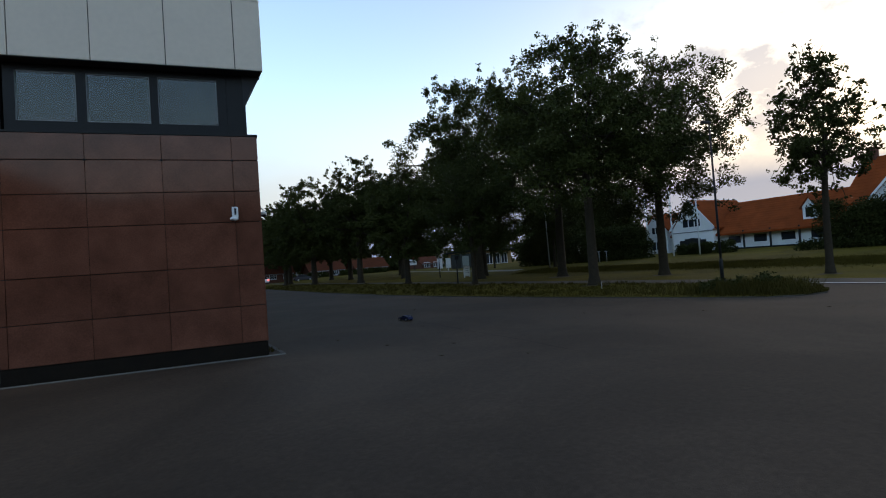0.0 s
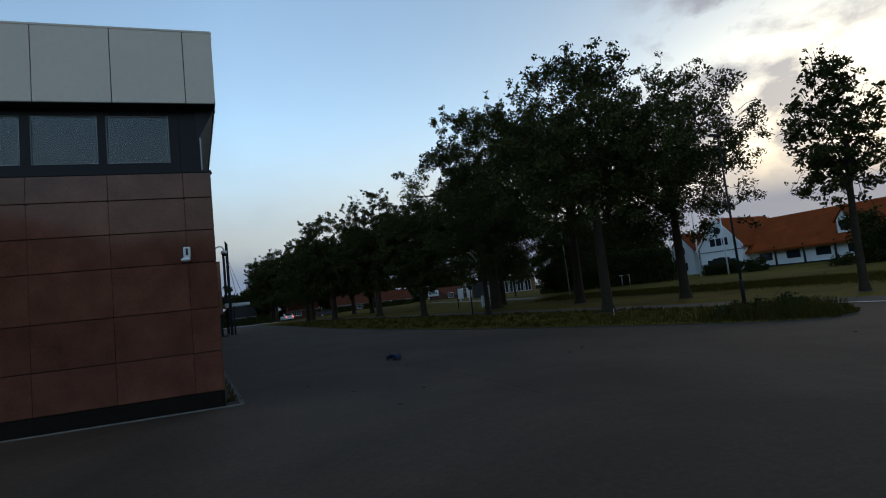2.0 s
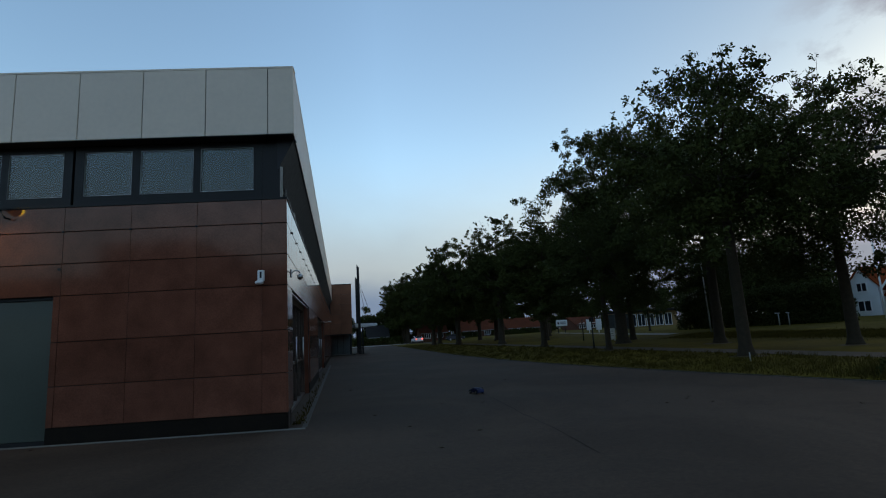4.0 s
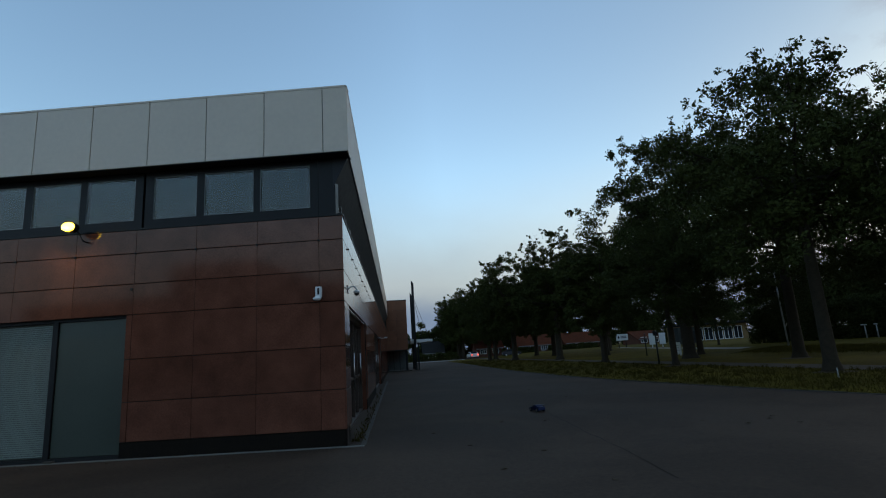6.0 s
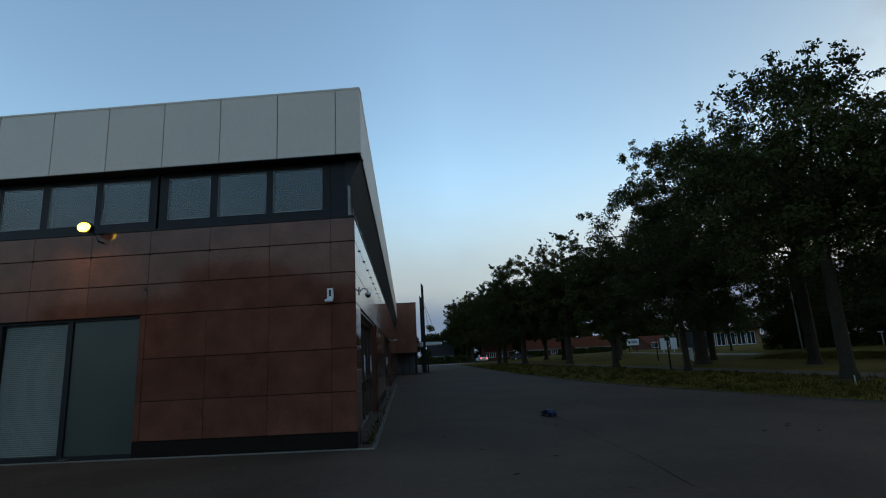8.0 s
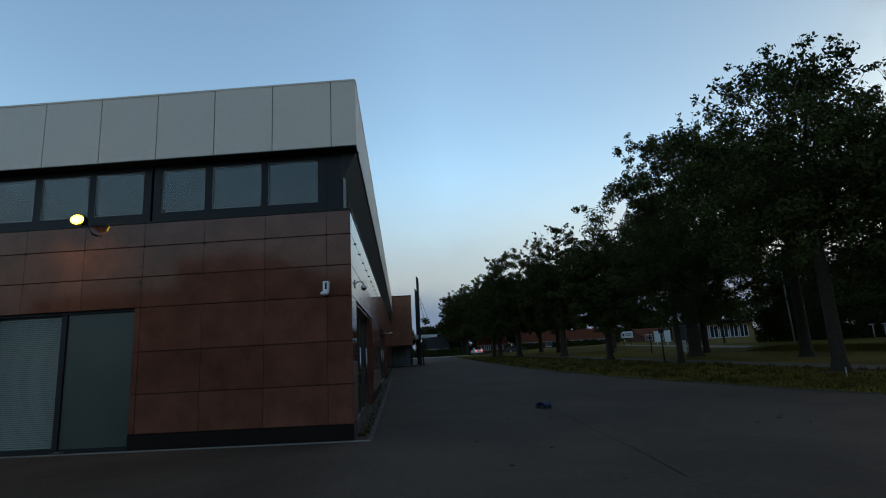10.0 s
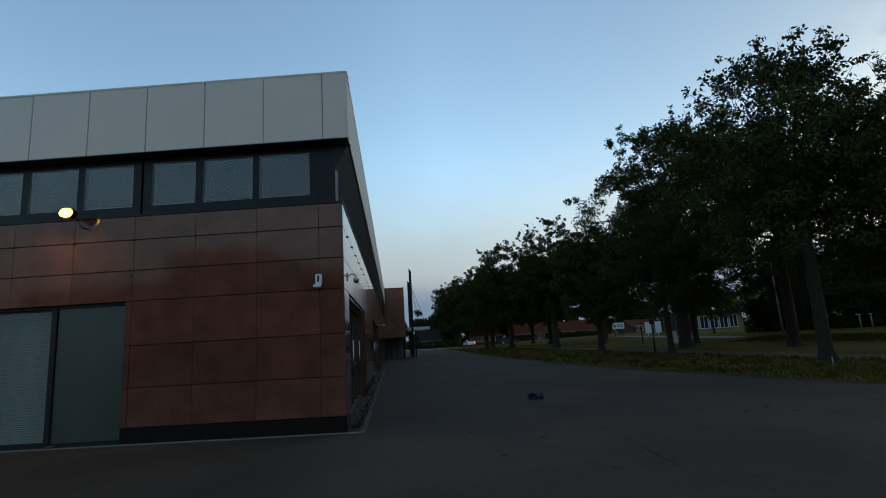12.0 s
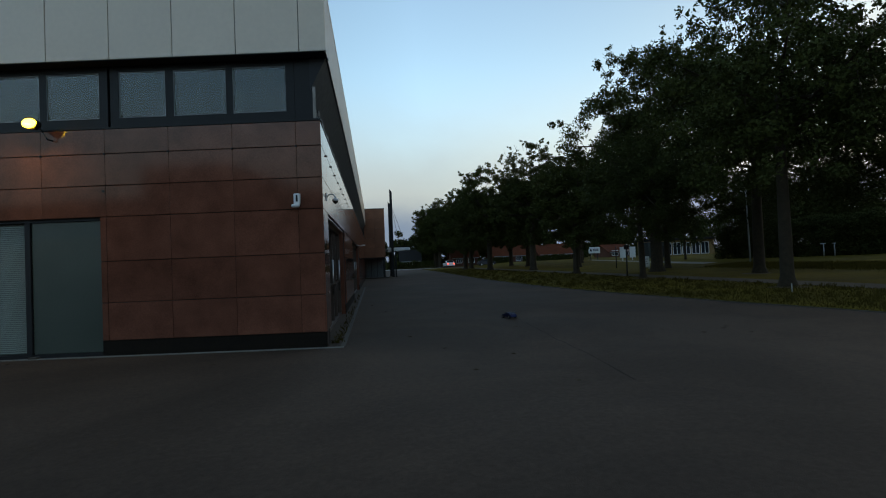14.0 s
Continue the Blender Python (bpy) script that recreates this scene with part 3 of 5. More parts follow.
part("door_stop", B(M1 + 0.01, M1 + 0.17, -0.06, 0.05, 0.0, 0.045, 0.008), M_KERB, door)

# glazed openings in the side: bronze frame set back, mullions, glass
SET = 0.15                      # how far the glazing stands back from the stone
for a, b in PORTAL:
    n = int((b - a) / 1.1)
    top = ROWS[3] - 0.02
    en = part("glazed_entrance", ring(-b, -a, -0.01, top, -b + 0.10, -a - 0.10, 0.05, top - 0.12, SET, SET + 0.18, True), M_BRONZE, building, "bronze-framed shop entrance glazing")
    for y0, y1, z0, z1 in ((a, a + 0.03, 0.0, top), (b - 0.03, b, 0.0, top), (a + 0.03, b - 0.03, top - 0.03, top)):
        part("reveal", B(-SET, -0.034, y0, y1, z0, z1), M_GRANITE, en, "red granite lining of the recess")
    for k in range(1, n):
        yk = a + (b - a) * k / n
        part("mullion", B(-SET - 0.14, -SET - 0.04, yk - 0.035, yk + 0.035, 0.05, top - 0.12), M_BRONZE, en)
    part("transom", B(-SET - 0.135, -SET - 0.045, a + 0.10, b - 0.10, 0.98, 1.04), M_BRONZE, en)
    for k in range(n):
        ya, yb = a + (b - a) * k / n + 0.1, a + (b - a) * (k + 1) / n - 0.1
        part("pane", B(-SET - 0.10, -SET - 0.088, ya - 0.06, yb + 0.06, 0.06, top - 0.12), M_GLASS, en).visible_shadow = False
    for k in range(0, n, 2):
        yk = a + (b - a) * (k + 0.5) / n
        part("handle", TUBE([(-SET - 0.02, yk + 0.35, 0.75), (-SET - 0.02, yk + 0.35, 1.65)], 0.018, 8), M_CHROME, en, "upright steel handle")
    for k in range(2):
        part("sticker", B(-SET - 0.086, -SET - 0.082, a + 0.45 + k * 0.9, a + 0.60 + k * 0.9, 1.52, 1.66), M_WHITE, en, "small white sticker")
    part("rear_partition", B(-2.6, -2.5, a + 0.2, b + 1.0, 0, 3.9), M_BRONZE, building, "dark inner wall behind the glass")

# projecting block at the far end of the side, over a recessed glass porch
annex = empty("projecting_wing")
tagged(annex, "red stone upper box standing out over a glazed porch", "building wing")
AX, AY = 2.08, 43.3
core = part("upper_box", B(-8.0, AX - 0.03, AY + 0.03, AY + 16, 2.1, 7.05), M_BACKING, annex)
for i in range(8):
    w = 1.21
    for z0, z1 in [(2.12 + 0.982 * k, 3.102 + 0.982 * k) for k in range(5)]:
        if i < 2:
            part("wing_panel", panel_mesh(AX / 2 - GAP, z1 - z0 - GAP, 0.03, M_WING, "wing_panel"), None, core).matrix_basis = pose(i * AX / 2, AY + 0.03, z0)
        part("wing_panel", panel_mesh(w - GAP, z1 - z0 - GAP, 0.03, M_WING, "wing_panel"), None, core).matrix_basis = pose(AX - 0.03, AY + 0.04 + i * w, z0, 0, 0, 90)
part("roof_trim", B(-8, AX + 0.02, AY - 0.02, AY + 16, 7.05, 7.11), M_DARKMETAL, annex, "dark metal capping")
part("soffit", B(-8, AX - 0.05, AY + 0.05, AY + 16, 2.04, 2.09), M_SOFFIT, annex)
part("porch_wall", B(-8, 0.0, AY + 1.5, AY + 16, 0, 2.04), M_BLACK, annex)
for k in range(3):
    part("porch_pane", B(0.0 + k * 0.62, 0.58 + k * 0.62, AY + 1.6, AY + 1.62, 0.12, 2.02), M_GLASS, annex, "tall porch glass").visible_shadow = False
    part("porch_mullion", B(0.58 + k * 0.62, 0.62 + k * 0.62, AY + 1.56, AY + 1.66, 0.0, 2.04), M_DARKMETAL, annex)
part("porch_inner_wall", B(0.0, AX - 0.1, AY + 2.6, AY + 2.7, 0, 2.04), M_GREYWALL, annex)
part("porch_step", B(-0.0, AX + 0.3, AY - 0.2, AY + 1.6, 0, 0.10, 0.01), M_KERB, annex, "low concrete step")
part("column", B(AX - 0.26, AX - 0.06, AY + 0.2, AY + 0.4, 0.1, 2.04), M_BLACK, annex)

# two black masts with stays that carry a pale flat canopy
mast = empty("canopy_mast")
tagged(mast, "two tall black masts holding a pale canopy on stay cables", "canopy")
for mx, my, h in ((2.9, 45.9, 9.43), (2.85, 51.0, 8.7)):
    part("post", prism([(mx - 0.13, 0), (mx + 0.13, 0), (mx + 0.13, h - 0.35), (mx - 0.13, h)], my - 0.07, my + 0.07), M_BLACK, mast)
    part("leg", B(mx + 0.22, mx + 0.38, my - 0.06, my + 0.06, 0, 2.8), M_BLACK, mast)
bm = prism([(2.5, 2.76), (2.5, 3.18), (4.85, 3.14), (4.85, 2.86)], 47.0, 51.2)
bmesh.ops.bevel(bm, geom=bm.edges, offset=0.03, segments=2, affect="EDGES")
part("canopy", bm, M_SIGN, mast, "pale flat canopy with a deep rim")
part("canopy_top", B(2.6, 4.75, 47.1, 51.1, 3.18, 3.24), M_DARKMETAL, mast, "dark roof sheet")
part("canopy_arm", B(1.9, 3.0, 48.9, 49.5, 2.83, 3.13), M_GREYWALL, mast)
for ex in (3.9, 4.6):
    part("stay_cable", TUBE([(2.9, 45.9, 7.7), (ex, 48.9, 3.2)], 0.02, 5), M_BLACK, mast)

# ---- small fixtures on the stone ----
flood = empty("flood_light", FRONT @ pose(-5.1, 0.0, 4.17))
tagged(flood, "lit yellow floodlight on a short bracket under the windows", "lamp")
part("bracket", TUBE([(0.14, 0.0, -0.16), (0.14, -0.12, -0.16), (0.10, -0.20, -0.02), (0.06, -0.24, 0.05)], 0.016, 8), M_BLACK, flood)
part("housing", TUBE([(0, -0.14, 0.09), (0, -0.18, 0.09), (0, -0.30, 0.09), (0, -0.34, 0.085)], [0.05, 0.09, 0.11, 0.115], 18), M_DARKMETAL, flood)
bm = bmesh.new()
bmesh.ops.create_uvsphere(bm, u_segments=18, v_segments=10, radius=0.10)
bmesh.ops.scale(bm, vec=(1.25, 0.45, 0.85), verts=bm.verts)
bmesh.ops.translate(bm, vec=(0, -0.36, 0.08), verts=bm.verts)
part("lens", bm, M_LAMP, flood, "glowing yellow glass")
fl = new("flood_lamp", bpy.data.lights.new("flood_lamp", "AREA"))
fl.data.shape, fl.data.size = "DISK", 0.13
fl.data.energy, fl.data.color = 6.5, (1.0, 0.76, 0.32)
fl.matrix_world = FRONT @ look((-5.1, -0.43, 4.25), (-5.3, -0.75, 3.4))

pir = empty("wall_detector", FRONT @ pose(-0.46, 0.0, 2.57))
tagged(pir, "small white box detector with a rounded lower lens", "detector")
part("case", B(-0.055, 0.055, -0.09, -0.003, 0.07, 0.27, 0.012), M_WHITE, pir)
part("slot", B(-0.012, 0.022, -0.096, -0.091, 0.12, 0.24), M_BLACK, pir)
bm = bmesh.new()
bmesh.ops.create_uvsphere(bm, u_segments=14, v_segments=8, radius=0.075)
bmesh.ops.scale(bm, vec=(1.05, 0.9, 0.55), verts=bm.verts)
bmesh.ops.translate(bm, vec=(-0.02, -0.085, 0.045), verts=bm.verts)
part("lens", bm, M_WHITE, pir, "rounded white lens")

cctv = empty("dome_camera", pose(0.0, 0.75, 2.86))
cctv.scale = (0.8, 0.8, 0.8)
tagged(cctv, "white dome security camera on a swan-neck wall arm", "camera")
part("wall_plate", B(0.002, 0.02, -0.07, 0.07, -0.10, 0.10, 0.006), M_WHITE, cctv)
part("arm", TUBE([(0.02, 0, 0.0), (0.06, 0, 0.05), (0.12, 0, 0.07), (0.18, 0, 0.055), (0.215, 0, 0.01), (0.22, 0, -0.04)], 0.017, 10), M_WHITE, cctv)
part("hood", TUBE([(0.22, 0, -0.03), (0.22, 0, -0.05), (0.22, 0, -0.11)], [0.03, 0.07, 0.075], 16), M_WHITE, cctv)
bm = bmesh.new()
bmesh.ops.create_uvsphere(bm, u_segments=16, v_segments=8, radius=0.062)
bmesh.ops.translate(bm, vec=(0.22, 0, -0.113), verts=bm.verts)
part("dome", bm, M_SMOKED, cctv, "smoked glass dome")
wl2 = empty("wall_light", pose(0.0, 26.0, 2.75))
tagged(wl2, "small white outdoor light on an arm by the side door", "lamp")
part("arm", TUBE([(0.0, 0, 0), (0.16, 0, 0.03)], 0.02, 8), M_WHITE, wl2)
part("head", B(0.12, 0.34, -0.06, 0.06, 0.0, 0.08, 0.02), M_WHITE, wl2)

# concrete edging and weeds along the foot of the stone
strip = tagged(empty("paving_strip"), "narrow concrete edging slabs along the building's foot", "paving", kind="structure")
sl_me = mesh_of("edging_slab", B(0.004, 0.996, -0.09, 0.0, -0.1, 0.014, 0.006), M_EDGING)
for k in range(16):
    part("edging_slab", sl_me, None, strip).matrix_basis = FRONT @ pose(-16 + k * 1.0 + 0.30, 0.012, 0)
sl_side = mesh_of("edging_slab", B(0.004, 0.996, -0.09, 0.0, -0.1, 0.014, 0.006), M_KERB)
for k in range(24):
    part("edging_slab", sl_side, None, strip).matrix_basis = pose(0.22, 0.0 + k * 1.0, 0, 0, 0, 90)

# ---- plants ----


def leaf_cards(rng, centres, radii, count, size, flat=0.75):
    """Leaf quads scattered in uneven clumps. Returns vertices and faces."""
    k = rng.choice(len(centres), count, p=(radii ** 2) / (radii ** 2).sum())
    d = rng.normal(size=(count, 3))
    d /= np.linalg.norm(d, axis=1)[:, None]
    rad = radii[k] * rng.uniform(0, 1, count) ** 0.55 * 1.08
    c = centres[k] + d * rad[:, None] * np.array([1, 1, flat])
    u = rng.normal(size=(count, 3))
    u /= np.linalg.norm(u, axis=1)[:, None]
    v = np.cross(u, rng.normal(size=(count, 3)))
    v /= np.linalg.norm(v, axis=1)[:, None]
    s = size * rng.uniform(0.6, 1.35, count)[:, None]
    vs = np.stack([c - u * s, c - v * s * 0.55, c + u * s, c + v * s * 0.55], 1).reshape(-1, 3)
    return vs


def quads_mesh(name, vs, material):
    me = bpy.data.meshes.new(name)
    n = len(vs) // 4
    me.vertices.add(len(vs))
    me.vertices.foreach_set("co", vs.astype(np.float32).ravel())
    me.loops.add(n * 4)
    me.loops.foreach_set("vertex_index", np.arange(n * 4, dtype=np.int32))
    me.polygons.add(n)
    me.polygons.foreach_set("loop_start", np.arange(0, n * 4, 4, dtype=np.int32))
    me.polygons.foreach_set("loop_total", np.full(n, 4, dtype=np.int32))
    me.update(calc_edges=True)
    me.materials.append(material)
    return me


def oak(seed, h, r, base, leaves, trunk, size=0.13, fork=0.45, taper=0.85, cone=0.12, gaps=0.40, twigs=9, sprigs=70, skirt=0):
    """Trunk, limbs and a crown of clumped leaves; h height, r crown radius, base the height where the crown begins."""
    rng = np.random.default_rng(seed)
    bm = bmesh.new()
    top = h * fork + base * (1 - fork)
    lean = rng.uniform(-0.25, 0.25, 2)
    tp = [(lean[0] * s * s, lean[1] * s * s, z) for s, z in ((0, -0.1), (0.03, 0.10), (0.10, 0.42), (0.3, top * 0.35), (0.6, top * 0.65), (1.0, top))]
    tube(bm, tp, [trunk * 2.0, trunk * 1.55, trunk * 1.15, trunk, trunk * 0.88, trunk * 0.6], 12)
    cen, rad = [], []
    mid, half = (h + base) / 2, (h - base) / 2
    nl = 13
    for i in range(nl):
        az = i * 2.4 + rng.uniform(-0.4, 0.4)
        s0 = rng.uniform(0.45, 1.0)
        p0 = Vector((lean[0] * s0 * s0, lean[1] * s0 * s0, top * (0.35 + 0.65 * s0) if i else top))
        zt = base + (h - base) * (0.10 + 0.72 * (i + 0.5) / nl)
        rr = r * math.sqrt(max(0.08, 1 - ((zt - mid) / half) ** 2 * taper)) * rng.uniform(0.70, 1.0)
        p3 = Vector((math.cos(az) * rr, math.sin(az) * rr, zt))
        p1 = p0.lerp(p3, 0.35) + Vector((0, 0, 0.35))
        p2 = p0.lerp(p3, 0.7) + Vector((rng.uniform(-.3, .3), rng.uniform(-.3, .3), 0.3))
        w = trunk * 0.38
        tube(bm, [p0, p1, p2, p3], [w, w * 0.7, w * 0.42, w * 0.14], 6, cap=False)
        for j in range(6):
            q0 = p0.lerp(p3, rng.uniform(0.35, 0.95))
            q1 = q0 + Vector(rng.normal(size=3)) * r * 0.17 + Vector((0, 0, 0.15))
            tube(bm, [q0, (q0 + q1) / 2 + Vector((0, 0, 0.12)), q1], [w * 0.26, w * 0.16, w * 0.06], 4, cap=False)
            cen.append(q1)
            rad.append(rng.uniform(0.10, 0.17) * r)
        cen.append(p3)
        rad.append(rng.uniform(0.11, 0.18) * r)
    # clumps over the whole crown; its outline swells and sinks with the direction
    for _ in range(250):
        d = rng.normal(size=3)
        d /= np.linalg.norm(d)
        s = rng.uniform(0.10, 1.0) ** 0.45
        s = min(0.98, s * (0.92 + gaps * noise.noise((d[0] * 2.3 + seed * 3.7, d[1] * 2.3, d[2] * 2.3))))
        s = min(s, 0.98 - 0.12 * max(0.0, d[2]))
        z = mid + d[2] * half * s
        k = r * s * (1 - cone * max(0, d[2]))
        cen.append(Vector((d[0] * k, d[1] * k, z)))
        rad.append(rng.uniform(0.055, 0.12) * r)
    # boughs that hang below the crown
    for _ in range(skirt):
        a, q = rng.uniform(0, math.tau), r * rng.uniform(0.30, 0.82)
        cen.append(Vector((math.cos(a) * q, math.sin(a) * q, base + half * rng.uniform(0.10, 0.50) - 0.2)))
        rad.append(rng.uniform(0.06, 0.12) * r)
    tw = bmesh.new()
    # leafy sprigs that stand out of the crown all round
    for _ in range(sprigs):
        d = rng.normal(size=3)
        d /= np.linalg.norm(d)
        d[2] = abs(d[2]) if rng.uniform() < 0.75 else d[2]
        s = (0.90 + gaps * 0.9 * noise.noise((d[0] * 2.3 + seed * 3.7, d[1] * 2.3, d[2] * 2.3))) * rng.uniform(0.96, 1.12)
        k = r * s * (1 - cone * max(0, d[2]))
        e = Vector((d[0] * k, d[1] * k, mid + d[2] * half * min(s, 1.02)))
        p = e * 0.82 + Vector((0, 0, mid * 0.18))
        tube(tw, [p, p.lerp(e, 0.5) + Vector((0, 0, 0.1)), e], [0.018, 0.011, 0.005], 4, cap=False)
        for q in (0.72, 0.88, 1.0):
            cen.append(p.lerp(e, q) + Vector(rng.normal(size=3)) * 0.12)
            rad.append(rng.uniform(0.025, 0.05) * r)
    # bare twigs standing out of the top of the crown
    for _ in range(twigs):
        a, q = rng.uniform(0, math.tau), rng.uniform(0.05, 0.62)
        p = Vector((math.cos(a) * r * q, math.sin(a) * r * q, mid + half * 0.93 * math.sqrt(1 - q * q) * 0.96 - 0.5))
        e = p + Vector((math.cos(a) * rng.uniform(0.2, 0.6), math.sin(a) * rng.uniform(0.2, 0.6), rng.uniform(0.4, 0.9)))
        tube(tw, [p, p.lerp(e, 0.5) + Vector((0.06, -0.05, 0)), e], [0.016, 0.010, 0.005], 4, cap=False)
        for s in (0.45, 0.7):
            f = p.lerp(e, s)
            tube(tw, [f, f + Vector((rng.uniform(-.35, .35), rng.uniform(-.35, .35), rng.uniform(0.15, 0.4)))], [0.008, 0.004], 4, cap=False)
    vs = leaf_cards(rng, np.array([tuple(c) for c in cen]), np.array(rad), leaves, size)
    return mesh_of("trunk", bm, M_BARK), quads_mesh("crown", vs, M_LEAF), mesh_of("twig_growth", tw, M_BARK)


def tree(x, y, z, meshes, turn=0.0, scale=(1, 1, 1), label="broad oak with a dense dark green crown", group="avenue of oaks"):
    root = empty("oak_tree", pose(x, y, z, 0, 0, turn))
    root.scale = scale
    tagged(root, label, "tree", group)
    part("trunk", meshes[0], None, root)
    part("crown", meshes[1], None, root)
    tagged(part("twig_growth", meshes[2], None, root), kind="stuff")
    return root


OAK_T3 = oak(21, 11.65, 5.0, 3.5, 47000, 0.20, size=0.074, gaps=0.6, skirt=30)
OAK_T4 = oak(12, 12.4, 4.8, 2.7, 43000, 0.21, size=0.074, gaps=0.6, skirt=34)
OAK_T2 = oak(13, 16.1, 6.2, 3.2, 58000, 0.26, size=0.080, gaps=0.55, skirt=28)
OAK_T5 = oak(17, 9.3, 2.1, 2.6, 13500, 0.12, size=0.070, taper=1.0, cone=0.55, gaps=0.6, twigs=3)
OAK_T1 = oak(15, 17.8, 6.4, 3.0, 80000, 0.38, size=0.092, gaps=0.55, skirt=28)
OAK_TALL = oak(44, 15.4, 4.4, 2.6, 42000, 0.32, size=0.105, gaps=0.5, twigs=5)
OAK_FAR = oak(33, 14.2, 5.8, 2.4, 40000, 0.33, size=0.125, gaps=0.28, twigs=4)
OAK_FAR_B = oak(38, 15.2, 5.4, 2.6, 40000, 0.33, size=0.125, gaps=0.32, twigs=4)
tree(15.85, 7.45, 0.05, OAK_T3, 20)
tree(22.4, 8.8, 0.05, OAK_T4, 100)
tree(22.7, 17.3, 0.05, OAK_T2, 230)
tree(21.2, 0.25, 0.05, OAK_T5, 0, label="slim young oak with an open crown by the road")
tree(21.9, 26.7, 0.05, OAK_T1, 40)
far = [(16.1, 18.2, OAK_T4, 0.72), (17.5, 31.5, OAK_FAR_B, 0.68), (24.9, 30.3, OAK_T4, 1.0), (19.2, 48.6, OAK_TALL, 1.0), (24.5, 48.0, OAK_T3, 1.12), (29.0, 58.5, OAK_FAR_B, 1.0), (16.2, 58.0, OAK_FAR, 1.0), (15.0, 70.0, OAK_FAR_B, 0.85),
       (24.5, 68.0, OAK_FAR, 0.98), (17.6, 79.0, OAK_FAR, 0.94), (16.0, 109.5, OAK_FAR_B, 1.05), (25.0, 80.0, OAK_FAR_B, 0.96), (15.2, 112.0, OAK_FAR, 1.05),
       (33.0, 126.0, OAK_FAR, 1.0), (17.5, 126.0, OAK_FAR_B, 0.95), (24.0, 112.0, OAK_FAR_B, 1.0), (34.0, 42.0, OAK_T4, 0.5), (62.0, 66.0, OAK_T3, 0.8),
       (30.5, 27.0, OAK_T4, 0.62), (50.0, 40.0, OAK_T1, 0.66), (54.0, 52.0, OAK_T3, 0.8), (40.0, 84.0, OAK_T3, 0.9)]
for k, (x, y, meshes, s) in enumerate(far):
    tree(x, y, ground_z(x, y) - 0.05 if x > 22 else 0.03, meshes, 47 * k, (s, s, s))


def hedge(name, path, w, h, label, leaves, size=0.10, ragged=0.25, category="hedge"):
    """A clipped or ragged hedge along a line: woody core and a skin of small leaves."""
    rng = np.random.default_rng(len(label) + leaves)
    root = empty(name)
    tagged(root, label, category)
    core = bmesh.new()
    cen, rad = [], []
    for (xa, ya), (xb, yb) in zip(path, path[1:]):
        d = math.hypot(xb - xa, yb - ya)
        n = max(2, int(d / (w * 0.45)))
        for k in range(n):
            s = (k + rng.uniform(0.2, 0.8)) / n
            x, y = xa + (xb - xa) * s, ya + (yb - ya) * s
            z0 = ground_z(x, y)
            hh = h * rng.uniform(1 - ragged, 1 + ragged * 0.4)
            tube(core, [(x, y, z0 - 0.1), (x + rng.uniform(-.1, .1), y, z0 + hh * 0.6)], [0.05, 0.02], 5, cap=False)
            m = max(2, int(hh / (w * 0.35)))
            for q in range(m):
                for side in (-0.28, 0.28):
                    cen.append((x + side * w * rng.uniform(0.3, 1.2), y + side * w * rng.uniform(-1, 1) * 0.6, z0 + hh * (q + 0.45) / m))
                    rad.append(w * rng.uniform(0.26, 0.40))
    tagged(part("stems", core, M_BARK, root), kind="stuff")
    vs = leaf_cards(rng, np.array(cen), np.array(rad), leaves, size, 0.9)
    tagged(part("foliage", quads_mesh("foliage", vs, M_HEDGE), None, root), kind="stuff")
    return root


hedge("tall_hedge", [(33.4, 35.0), (37.0, 30.5), (42.2, 26.2)], 2.6, 3.4, "tall dense dark green hedge closing the lawn", 60000, 0.08, 0.12)
hedge("low_hedge", [(45.5, 25.2), (45.8, 19.6)], 1.2, 1.15, "low dark hedge before the farmhouse coach door", 7000, 0.09, 0.12)
hedge("garden_shrubs", [(41.6, 9.6), (42.5, 7.2), (43.2, 5.4)], 2.8, 3.6, "tall dark garden shrubs at the farmhouse's end", 36000, 0.075, 0.22, "shrubs")
hedge("garden_shrubs", [(43.4, 6.0), (44.6, 2.4), (46.6, -6)], 2.8, 4.7, "tall dense dark shrubs before the white house", 52000, 0.075, 0.18, "shrubs")
hedge("low_hedge", [(40.0, 11.0), (40.6, 8.0), (42.0, 0.0), (43, -6)], 1.1, 0.7, "low dark garden hedge beside the driveway", 9000, 0.08, 0.12)
hedge("street_hedge", [(3.4, 107.0), (14.0, 107.5)], 1.6, 1.7, "low dark hedge beyond the cross street", 5000, 0.14, 0.2)



def woods(name, path, h, depth, leaves, size, label):
    """A far belt of trees: trunks and clumps of foliage down to the ground."""
    rng = np.random.default_rng(leaves)
    cen, rad = [], []
    for (xa, ya), (xb, yb) in zip(path, path[1:]):
        n = int(math.hypot(xb - xa, yb - ya) / 2.2)
        for k in range(n):
            s = (k + rng.uniform()) / n
            top = h * (0.75 + 0.35 * noise.noise((xa * 0.1 + k * 0.35, ya * 0.1, 2.0)))
            for q in range(5):
                cen.append((xa + (xb - xa) * s + rng.normal() * depth * 0.4, ya + (yb - ya) * s + rng.normal() * depth * 0.4, 0.4 + top * (q + rng.uniform(0, 1)) / 5))
                rad.append(rng.uniform(1.0, 2.0))
    ob = new(name, quads_mesh(name, leaf_cards(rng, np.array(cen), np.array(rad), leaves, size, 0.8), M_HEDGE))
    return tagged(ob, label, "woods", kind="stuff")


